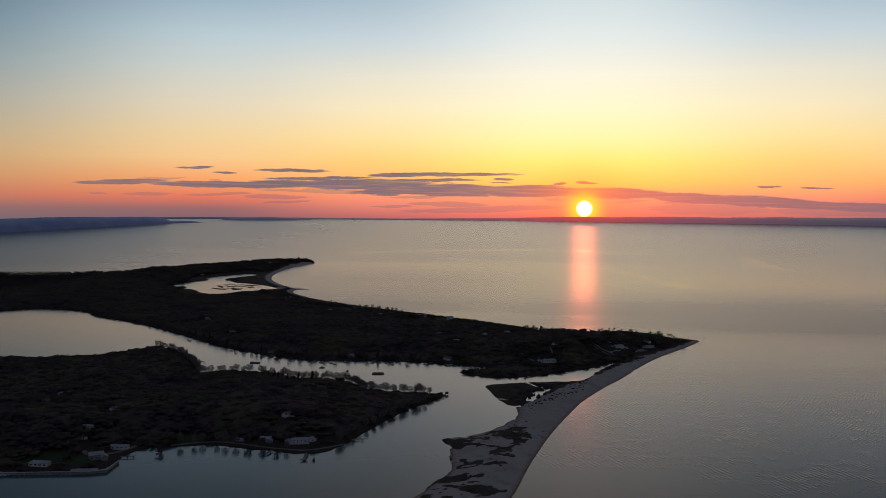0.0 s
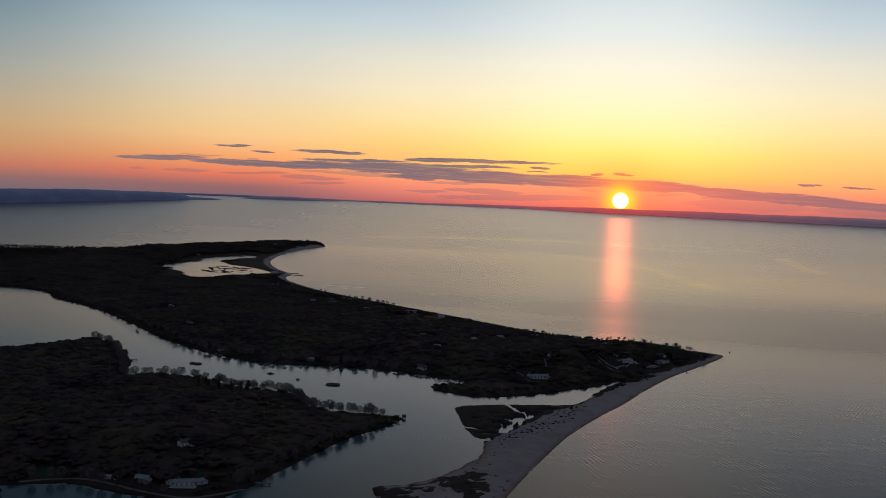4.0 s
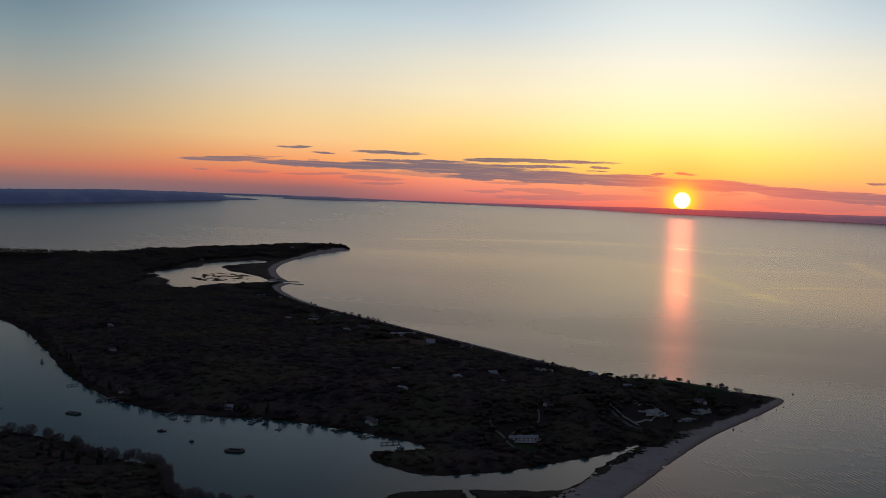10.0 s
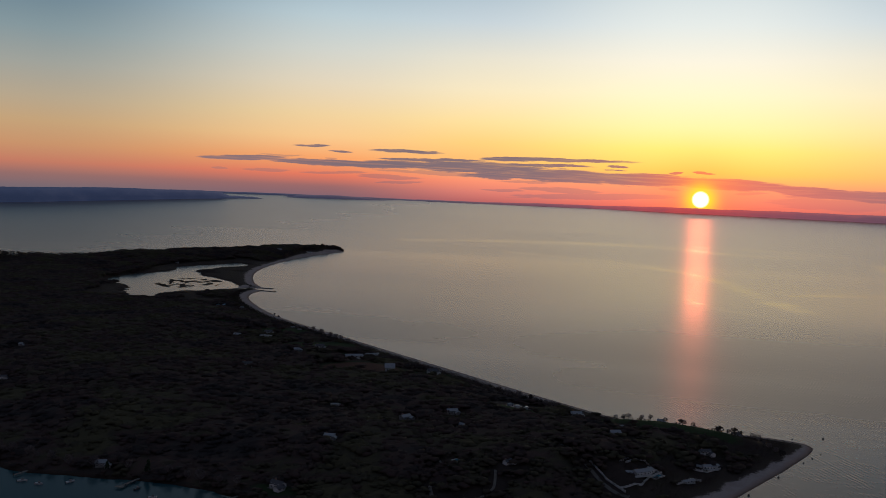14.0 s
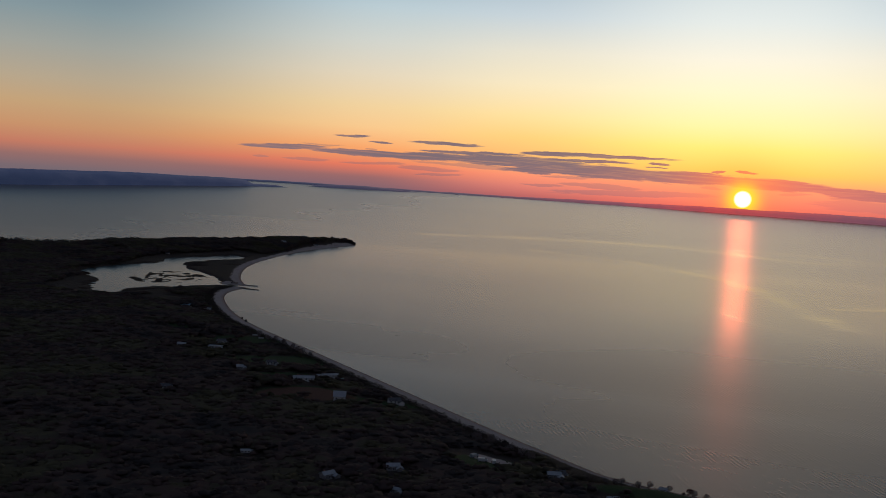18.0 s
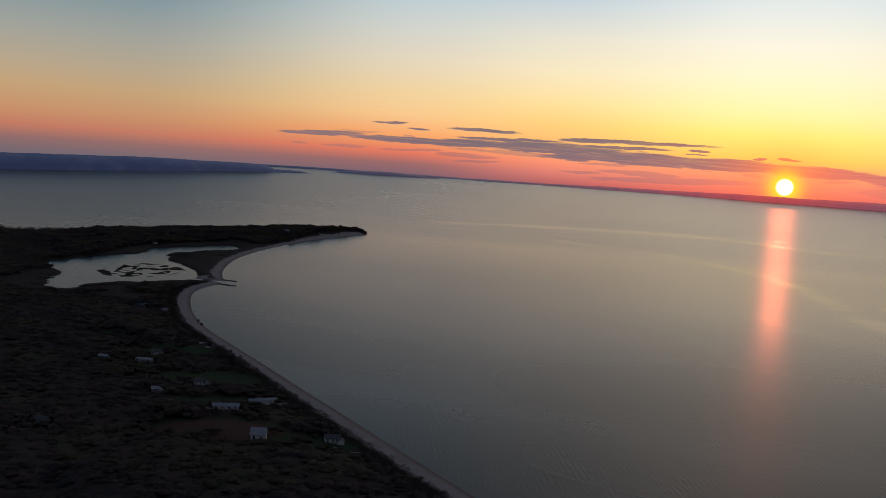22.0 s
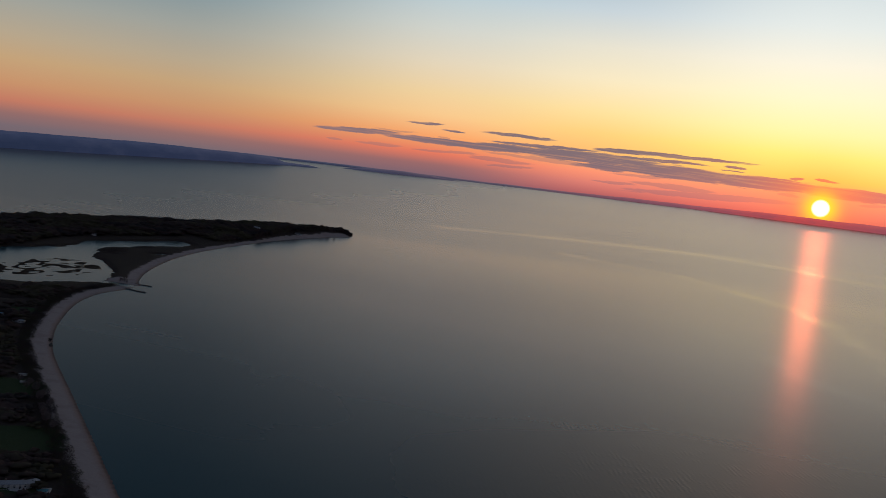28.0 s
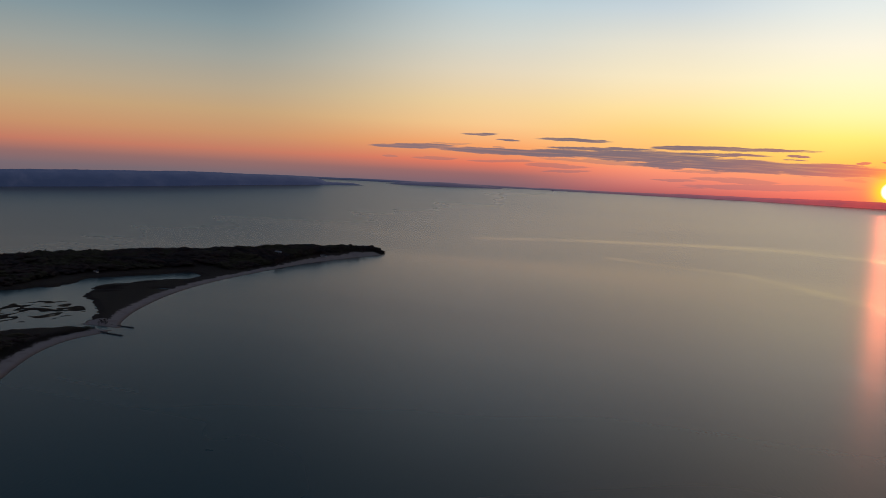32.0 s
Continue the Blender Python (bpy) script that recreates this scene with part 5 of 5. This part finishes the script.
def gable(bm, w, l, z0, rise, over=0.5, thick=0.25):
    """A pitched roof of two thick slopes along x."""
    for side in (-1, 1):
        y1 = side * (w / 2 + over)
        drop = rise * over / (w / 2)
        pts = [(0, z0 + rise), (y1, z0 - drop), (y1, z0 - drop + thick), (0, z0 + rise + thick)]
        a = [bm.verts.new((-l / 2 - over, y, z)) for y, z in pts]
        b_ = [bm.verts.new((l / 2 + over, y, z)) for y, z in pts]
        for k in range(4):
            bm.faces.new((a[k], a[(k + 1) % 4], b_[(k + 1) % 4], b_[k]))
        bm.faces.new(a), bm.faces.new(b_)
    bmesh.ops.recalc_face_normals(bm, faces=bm.faces)
    return bm


def gabled_walls(w, l, h, rise):
    bm = bmesh.new()
    prof = [(-w / 2, -1.0), (w / 2, -1.0), (w / 2, h), (0, h + rise), (-w / 2, h)]
    a = [bm.verts.new((-l / 2, y, z)) for y, z in prof]
    b_ = [bm.verts.new((l / 2, y, z)) for y, z in prof]
    for k in range(5):
        bm.faces.new((a[k], a[(k + 1) % 5], b_[(k + 1) % 5], b_[k]))
    bm.faces.new(a[::-1]), bm.faces.new(b_)
    bmesh.ops.recalc_face_normals(bm, faces=bm.faces)
    return bm


def window(parent, x, y, z, w, h, turn):
    bm = bmesh.new()
    box(bm, -w / 2 - 0.12, w / 2 + 0.12, -0.06, 0.02, -0.12, 0.0), box(bm, -w / 2 - 0.12, w / 2 + 0.12, -0.06, 0.02, h, h + 0.12)
    for s in (-w / 2 - 0.12, -0.04, w / 2 + 0.04):
        box(bm, s, s + 0.08, -0.06, 0.02, 0, h)
    f = part("window", bm, WHITE, parent)
    f.matrix_basis = pose(x, y, z, 0, 0, turn)
    part("pane", boxed(-w / 2, w / 2, -0.03, 0.01, 0, h), PANE, f)


def block(parent, x, y, turn, l, w, h, rise, wall, roof, storeys=2, chimney=True):
    """One gabled block of a house with its windows, door and chimney."""
    m = pose(x, y, 0, 0, 0, turn)
    part("wall", gabled_walls(w, l, h, rise), wall, parent).matrix_basis = m
    part("roof", gable(bmesh.new(), w, l, h, rise), roof, parent).matrix_basis = m
    for side in (-1, 1):
        for s in range(storeys):
            n = max(2, int(l / 3.0))
            for k in range(n):
                q = m @ Vector((-l / 2 + (k + 0.5) * l / n, side * (w / 2 + 0.02), 0))
                window(parent, q.x, q.y, 0.9 + s * h / storeys, 0.95, 1.25, turn + (0 if side < 0 else 180))
    q = m @ Vector((l / 2 + 0.04, 0, 0))
    d = part("door", boxed(-0.5, 0.5, -0.05, 0.04, 0, 2.0), TAN_WALL, parent)
    d.matrix_basis = pose(q.x, q.y, 0.1, 0, 0, turn + 90)
    part("door_handle", boxed(0.36, 0.42, -0.1, 0.08, 0.95, 1.05), PANE, d)
    if chimney:
        bm = box(boxed(-0.45, 0.45, -0.45, 0.45, 0, h + rise + 0.9), -0.55, 0.55, -0.55, 0.55, h + rise + 0.8, h + rise + 1.0)
        part("chimney", bm, BRICK, parent).matrix_basis = m @ pose(-l * 0.28, w * 0.12, 0)


def cottage(wall, roof, label):
    t = thing("house", label, "house", "shore houses")
    block(t, 0, 0, 0, 9, 5.5, 3.9, 2.0, wall, roof)
    block(t, 4.2, -3.2, 90, 6, 4.2, 2.6, 1.6, wall, roof, 1, False)
    part("porch", boxed(-4.5, 1.5, -4.6, -2.7, 0.0, 0.25, bevel=0.04), PLANK, t)
    return t


def ranch(wall, roof, label):
    t = thing("house", label, "house", "shore houses")
    block(t, 0, 0, 0, 13, 5.0, 2.6, 1.3, wall, roof, 1)
    part("terrace", boxed(-5, 5, -5.2, -2.6, 0.0, 0.18, bevel=0.03), CONCRETE, t)
    return t


def manor(wall, roof, label):
    t = thing("mansion", label, "house")
    block(t, 0, 0, 8, 12, 5.5, 4.2, 2.0, wall, roof)
    block(t, 7.4, 2.4, 36, 8, 4.6, 3.8, 1.8, wall, roof)
    block(t, -7.2, 1.6, -24, 7, 4.6, 2.8, 1.6, wall, roof, 1, False)
    block(t, 11.2, 6.0, 98, 5, 4.0, 2.8, 1.4, wall, roof, 1, False)
    part("terrace", boxed(-8, 8, -7.0, -2.7, 0.0, 0.5, bevel=0.05), CONCRETE, t)
    rail = bmesh.new()
    box(rail, -8, 8, -7.0, -6.9, 1.35, 1.45)
    for k in range(33):
        box(rail, -8 + k * 0.5 - 0.03, -8 + k * 0.5 + 0.03, -6.98, -6.92, 0.5, 1.36)
    part("balustrade", rail, WHITE, t)
    return t


def flat_house(wall, roof, label):
    t = thing("house", label, "house", "shore houses")
    part("wall", boxed(-6, 6, -3, 3, -1, 2.8), wall, t)
    part("roof", boxed(-6.4, 6.4, -3.4, 3.4, 2.8, 3.1, bevel=0.05), roof, t)
    for k in range(4):
        window(t, -4.5 + 3 * k, -3.02, 0.8, 1.6, 1.3, 0), window(t, -4.5 + 3 * k, 3.02, 0.8, 1.6, 1.3, 180)
    part("door", boxed(5.96, 6.06, -0.5, 0.5, 0, 2.0), TAN_WALL, t)
    return t


HOUSES = {
    "white": cottage(WHITE, ROOF_DARK, "white clapboard house with a dark roof among trees"),
    "grey": cottage(GREY_SHINGLE, ROOF_PALE, "grey shingled house with a pale roof among trees"),
    "long": ranch(WHITE, ROOF_PALE, "long low white house with a pale roof"),
    "blue": ranch(TAN_WALL, ROOF_BLUE, "low house with a blue roof beside the marsh"),
    "flat": flat_house(WHITE, ROOF_PALE, "low white house with a pale flat roof"),
    "manor": manor(WHITE, ROOF_PALE, "large white house of several gabled wings with a terrace")}
for kind, x, y, turn, k in SITES:
    model = HOUSES[kind]
    h_ = copy_thing(model, pose(x, y, height_at(x, y), 0, 0, turn))
    k *= 0.9 if kind == "manor" else 0.78
    h_.scale = (k * 1.12, k * 1.05, k * (0.72 if kind == "manor" else 0.85))
for model in HOUSES.values():
    for c_ in model.children_recursive:
        bpy.data.objects.remove(c_)
    bpy.data.objects.remove(model)

# the pale hall by the ploughed field, with a tall white gable
hall = thing("barn", "white barn with a broad pale roof by a brown field", "barn")
block(hall, 0, 0, 0, 7, 6, 3, 2.6, WHITE, ROOF_PALE, 1, False)
hall.matrix_basis = pose(-164, 1149, height_at(-164, 1149), 0, 0, 20)

# ---------------------------------------------------------------- pools, drives, fences, walls


def pool(x, y, turn, l, w, label):
    t = thing("swimming_pool", label, "pool")
    rim = bmesh.new()
    box(rim, -l / 2 - 1, l / 2 + 1, -w / 2 - 1, -w / 2, -0.4, 0.15), box(rim, -l / 2 - 1, l / 2 + 1, w / 2, w / 2 + 1, -0.4, 0.15)
    box(rim, -l / 2 - 1, -l / 2, -w / 2, w / 2, -0.4, 0.15), box(rim, l / 2, l / 2 + 1, -w / 2, w / 2, -0.4, 0.15)
    part("coping", rim, CONCRETE, t)
    part("basin_water", boxed(-l / 2, l / 2, -w / 2, w / 2, -0.4, 0.05), POOL_WATER, t)
    t.matrix_basis = pose(x, y, height_at(x, y), 0, 0, turn)


pool(-198, 1229, 35, 7, 3.6, "swimming pool with pale coping on a lawn by the beach")
pool(42, 956, 60, 7, 3.5, "swimming pool behind the large white house")
pool(-53, 929, 60, 5, 3, "small swimming pool among trees")


def ribbon(name, label, line, width, mat, lift=0.12):
    """A drive or footpath laid on the ground."""
    pts = curve_through(line, 8, closed=False)
    verts, faces = [], []
    for i, p in enumerate(pts):
        q = pts[min(i + 1, len(pts) - 1)] - pts[max(i - 1, 0)]
        n = np.array((-q[1], q[0])) / (np.hypot(*q) + 1e-6) * width / 2
        for s in (-1, 1):
            x, y = p + n * s
            verts.append((x, y, height_at(x, y) + lift))
    for i in range(len(pts) - 1):
        faces.append((2 * i, 2 * i + 1, 2 * i + 3, 2 * i + 2))
    me = bpy.data.meshes.new(name)
    me.from_pydata(verts, [], faces)
    me.materials.append(mat)
    return tagged(new(name, me), label, "path", kind="structure")


for name, label, line, width, lift in PATHS:
    ribbon(name, label, line, width, GRAVEL, lift)


def fence(line, label):
    t = thing("fence", label, "fence")
    pts = [Vector((x, y, height_at(x, y))) for x, y in line]
    post = None
    for a, b_ in zip(pts[:-1], pts[1:]):
        n = max(2, int((b_ - a).length / 1.6))
        for k in range(n):
            m = Matrix.Translation(a.lerp(b_, k / n))
            if post is None:
                post = part("post", boxed(-0.07, 0.07, -0.07, 0.07, -0.3, 1.2), WHITE, t)
                post.matrix_basis = m
            else:
                again(post, t, m)
        for h_ in (0.5, 1.05):
            bm = bmesh.new()
            tube(bm, a + Vector((0, 0, h_)), b_ + Vector((0, 0, h_)), 0.06, 0.06, 4)
            part("rail", bm, WHITE, t)


fence([(24, 956), (27, 963), (32, 972), (38, 967), (42, 958)], "white post-and-rail fence round a garden")


def seawall(line, label):
    t = thing("seawall", label, "seawall")
    panel = None
    for (ax, ay), (bx, by) in zip(line[:-1], line[1:]):
        n = max(1, int(math.hypot(bx - ax, by - ay) / 2.4))
        turn = math.degrees(math.atan2(by - ay, bx - ax))
        for k in range(n):
            m = pose(ax + (bx - ax) * (k + 0.5) / n, ay + (by - ay) * (k + 0.5) / n, 0, 0, 0, turn)
            if panel is None:
                panel = part("panel", boxed(-1.18, 1.18, -0.15, 0.15, -0.8, 1.3, bevel=0.04), PLANK, t)
                panel.matrix_basis = m
            else:
                again(panel, t, m)
        bm = bmesh.new()
        tube(bm, (ax, ay, 1.4), (bx, by, 1.4), 0.3, 0.3, 4)
        part("cap", bm, CONCRETE, t, "pale concrete cap")


seawall([(-330, 447), (-306, 450), (-285, 455), (-262, 460), (-253, 465), (-256, 485)], "dark timber seawall with a pale cap along the harbour")

def garden_wall(line, label):
    """A low rendered wall in short lengths that step with the slope."""
    t = thing("garden_wall", label, "wall", "garden walls")
    length = None
    for (ax, ay), (bx, by) in zip(line[:-1], line[1:]):
        n = max(1, int(math.hypot(bx - ax, by - ay) / 1.5))
        turn, half = math.degrees(math.atan2(by - ay, bx - ax)), math.hypot(bx - ax, by - ay) / n / 2
        for k in range(n):
            x, y = ax + (bx - ax) * (k + 0.5) / n, ay + (by - ay) * (k + 0.5) / n
            m = pose(x, y, height_at(x, y), 0, 0, turn) @ Matrix.Diagonal((half, 1, 1, 1))
            if length is None:
                length = part("panel", boxed(-1.0, 1.0, -0.2, 0.2, -0.9, 0.8, bevel=0.03), WHITE, t)
                length.matrix_basis = m
                coping = part("coping", boxed(-1.0, 1.0, -0.3, 0.3, 0.803, 0.93, bevel=0.03), CONCRETE, t, "pale stone coping")
                coping.matrix_basis = m
            else:
                again(length, t, m), again(coping, t, m)


garden_wall([(26.7, 931.5), (30.6, 934.2), (36.3, 938.3), (39.1, 950.9), (44.7, 963.2), (40.3, 962.8)], "white terrace wall curving below the large house")
garden_wall([(9.3, 949.1), (19.2, 936.8), (29.3, 928.8)], "long white wall beside the drive of the large house")
garden_wall([(26.9, 957.5), (31.2, 966.9), (36.1, 970.0)], "low white wall behind the large house")
garden_wall([(60.4, 984.4), (66.8, 985.9), (74.5, 996.9), (71.3, 997.7)], "white terrace wall of a house by the sand")
garden_wall([(52.3, 956.1), (57.0, 961.3), (58.8, 968.1), (64.3, 969.6)], "low white wall on a lawn by the beach")

# ---------------------------------------------------------------- docks, floats, boats, stones


def dock(x, y, turn, length, width=1.6, head=0.0):
    t = thing("dock", "narrow grey timber dock on posts over the water", "dock", "harbour docks")
    n = int(length / 0.7)
    first = part("plank", boxed(-0.3, 0.3, -width / 2, width / 2, 0.75, 0.85), PLANK, t)
    first.matrix_basis = pose(0.35, 0, 0)
    for k in range(1, n):
        again(first, t, pose(0.35 + 0.7 * k, 0, 0.01 * (k % 3)))
    bm = bmesh.new()
    tube(bm, (0, 0, -2.5), (0, 0, 1.3), 0.13, 0.12)
    post = part("post", bm, DARK_FLOAT, t)
    post.matrix_basis = pose(0.4, width / 2, 0)
    for k in range(0, int(length / 3.5) + 1):
        for s in (-1, 1):
            if k or s < 0:
                again(post, t, pose(min(0.4 + 3.5 * k, length), s * width / 2, 0))
    if head:
        part("platform", boxed(length, length + head, -head, head, 0.7, 0.86, bevel=0.03), PLANK, t)
    t.matrix_basis = pose(x, y, 0, 0, 0, turn)


for x, y, turn, length, head in ((-158, 521, -80, 14, 2.0), (-141, 557, 10, 9, 0), (-180, 523, -95, 9, 0), (-120, 857, 250, 10, 0), (-100, 846, 215, 11, 0), (-195, 868, 265, 13, 2),
                                 (-140, 863, 250, 9, 0), (-305, 880, 250, 12, 2), (-356, 822, 60, 10, 0), (-260, 494, 20, 9, 0), (-250, 858, 262, 8, 0), (-352, 905, 245, 8, 0), (-108, 700, -10, 5, 0)):
    dock(x, y, turn, length, 1.6, head)


def float_ring(x, y, turn, l, w):
    """A moored work float: dark pontoons round an open well."""
    t = thing("mooring_float", "dark low rectangular float moored in the harbour", "float", "harbour floats")
    for s in (-1, 1):
        part("pontoon", boxed(-l / 2, l / 2, s * w / 2 - 0.9, s * w / 2 + 0.9, -0.3, 0.8, bevel=0.15), DARK_FLOAT, t)
        part("cross_beam", boxed(s * l / 2 - 1.0, s * l / 2 + 1.0, -w / 2 + 0.9, w / 2 - 0.9, -0.3, 0.75, bevel=0.1), DARK_FLOAT, t)
    part("deck_board", boxed(-l / 4, l / 4, -w / 2 + 0.9, -w / 2 + 1.6, 0.5, 0.62), PLANK, t)
    bm = bmesh.new()
    tube(bm, (l / 2, 0, 0.7), (l / 2, 0, 2.0), 0.1, 0.08)
    part("mooring_post", bm, DARK_FLOAT, t)
    t.matrix_basis = pose(x, y, 0, 0, 0, turn)


float_ring(-177, 796, 8, 8.5, 5.0)
float_ring(-303, 833, -10, 8.5, 2.9)


def boat(x, y, turn, l, label, paint=BOAT_DARK):
    t = thing("boat", label, "boat", "moored boats")
    bm = bmesh.new()
    rows = []
    for k in range(7):
        f = k / 6
        half = 0.18 * l * (1 - max(0, f - 0.45) ** 2 * 3.2) if f < 1 else 0.02
        low = -0.25 + 0.35 * max(0, f - 0.6)
        rows.append([bm.verts.new((l * (f - 0.5), s * half * q, z)) for s, q, z in ((-1, 1, 0.55 + 0.2 * f), (-1, 0.6, low), (1, 0.6, low), (1, 1, 0.55 + 0.2 * f))])
    for a, b_ in zip(rows[:-1], rows[1:]):
        for k in range(3):
            bm.faces.new((a[k], a[k + 1], b_[k + 1], b_[k]))
        bm.faces.new((a[0], b_[0], b_[3], a[3]))
    bm.faces.new(rows[0])
    bmesh.ops.recalc_face_normals(bm, faces=bm.faces)
    part("hull", bm, paint, t)
    c = part("cabin", boxed(-0.1 * l, 0.14 * l, -0.1 * l, 0.1 * l, 0.5, 1.4, bevel=0.1), GREY_SHINGLE, t)
    part("windscreen", boxed(0.14 * l, 0.155 * l, -0.08 * l, 0.08 * l, 0.9, 1.3), PANE, c)
    part("engine", boxed(-0.55 * l, -0.49 * l, -0.15, 0.15, -0.1, 0.9, bevel=0.05), DARK_FLOAT, t)
    t.matrix_basis = pose(x, y, 0, 0, 0, turn)


for x, y, turn, l in ((-234, 818, 200, 5.0), (-207, 804, 10, 2.6), (-125, 852, 200, 4.5), (-150, 508, 100, 4.5), (-300, 872, 60, 5), (-188, 856, 80, 4.0)):
    boat(x, y, turn, l, "small motor boat lying still in the harbour")
for x, y, turn, l in ((-243, 846, 40, 4.5), (-233, 845, 15, 4.0), (-222, 853, 70, 4.5), (-175, 848, 30, 4.0), (-429, 968, 120, 5.0), (-424, 962, 100, 4.0), (-309, 868, 60, 4.5), (-97, 838, 20, 3.6)):
    boat(x, y, turn, l, "small white boat moored by the wooded harbour shore", HULL)


def stone_mesh(seed):
    r = random.Random(seed)
    bm = bmesh.new()
    for v in bmesh.ops.create_icosphere(bm, subdivisions=1, radius=0.5)["verts"]:
        v.co *= r.uniform(0.75, 1.2)
    me = bpy.data.meshes.new("stone")
    bm.to_mesh(me), bm.free()
    me.materials.append(STONE)
    return me


STONES = [stone_mesh(s) for s in range(5)]


def jetty(line, width, size, seed, label):
    r = random.Random(seed)
    t = thing("jetty", label, "jetty")
    pts = curve_through(line, 14, closed=False)
    for p in pts:
        for _ in range(3):
            o = new("stone", r.choice(STONES))
            o.parent = t
            q = r.gauss(0, width / 2)
            k = size * r.uniform(0.7, 1.3)
            o.matrix_basis = pose(p[0] + r.uniform(-0.7, 0.7), p[1] + q, max(-0.2, 0.25 - abs(q) * 0.35), r.uniform(0, 360), r.uniform(0, 360), 0) @ Matrix.Diagonal((k * 1.3, k, k * 0.8, 1))


jetty([(-545, 1658), (-530, 1656), (-512, 1654), (-500, 1654)], 1.2, 1.3, 1, "dark stone jetty on the near side of the marsh inlet")
jetty([(-548, 1685), (-532, 1687), (-520, 1688)], 1.2, 1.2, 2, "dark stone jetty on the far side of the marsh inlet")
for x, y, k in ((138, 1101, 1.3), (120, 1036, 1.0), (119, 1092, 0.9), (87, 961, 1.3), (92, 958, 0.8), (132, 1060, 0.8), (126, 1048, 1.0), (104, 1000, 1.2), (-386, 1424, 3.2), (-150, 655, 1.0)):
    r = random.Random(x)
    tagged(new("boulder", STONES[int(abs(x)) % 5]), "dark boulder standing in shallow water off the beach", "rock", "shore boulders").matrix_basis = pose(x, y, 0.15 * k, r.uniform(0, 360), r.uniform(0, 360), 0) @ Matrix.Diagonal((k * 1.2, k, k, 1))

# a hunting blind on stilts off the headland's tip
blind = thing("duck_blind", "small dark hut on stilts off the wooded tip", "hut")
part("wall", boxed(-1.6, 1.6, -1.3, 1.3, 0.9, 2.8, bevel=0.05), DARK_FLOAT, blind)
part("roof", gable(bmesh.new(), 2.6, 3.2, 2.8, 0.6, 0.2, 0.1), ROOF_DARK, blind)
for sx_ in (-1.4, 1.4):
    for sy_ in (-1.1, 1.1):
        bm = bmesh.new()
        tube(bm, (sx_, sy_, -2), (sx_, sy_, 1.0), 0.12, 0.1)
        part("stilt", bm, DARK_FLOAT, blind)
blind.matrix_basis = pose(-104, 713, 0, 0, 0, 20)
blind.scale = (0.7, 0.7, 0.7)


def lorry(x, y, turn, label, paint):
    t = thing("van", label, "vehicle", "parked vehicles")
    b_ = part("body", boxed(-2.4, 1.0, -0.95, 0.95, 0.45, 2.1, bevel=0.12), paint, t)
    c = part("cab", boxed(1.02, 2.4, -0.9, 0.9, 0.45, 1.5, bevel=0.2), paint, t)
    part("windscreen", boxed(1.2, 1.9, -0.75, 0.75, 1.45, 1.8, bevel=0.08), PANE, c)
    for wx in (-1.6, 1.5):
        for wy in (-0.95, 0.95):
            bm = bmesh.new()
            tube(bm, (wx, wy - 0.12, 0.38), (wx, wy + 0.12, 0.38), 0.38, 0.38, 10)
            part("wheel", bm, RUBBER, t)
    t.matrix_basis = pose(x, y, height_at(x, y), 0, 0, turn)


lorry(-50, 1071, 20, "white van parked in a bare sandy clearing", HULL)
lorry(-45, 1074, 110, "white van parked in a bare sandy clearing", HULL)
lorry(-57, 1080, 60, "grey van parked in a bare sandy clearing", ROOF_PALE)
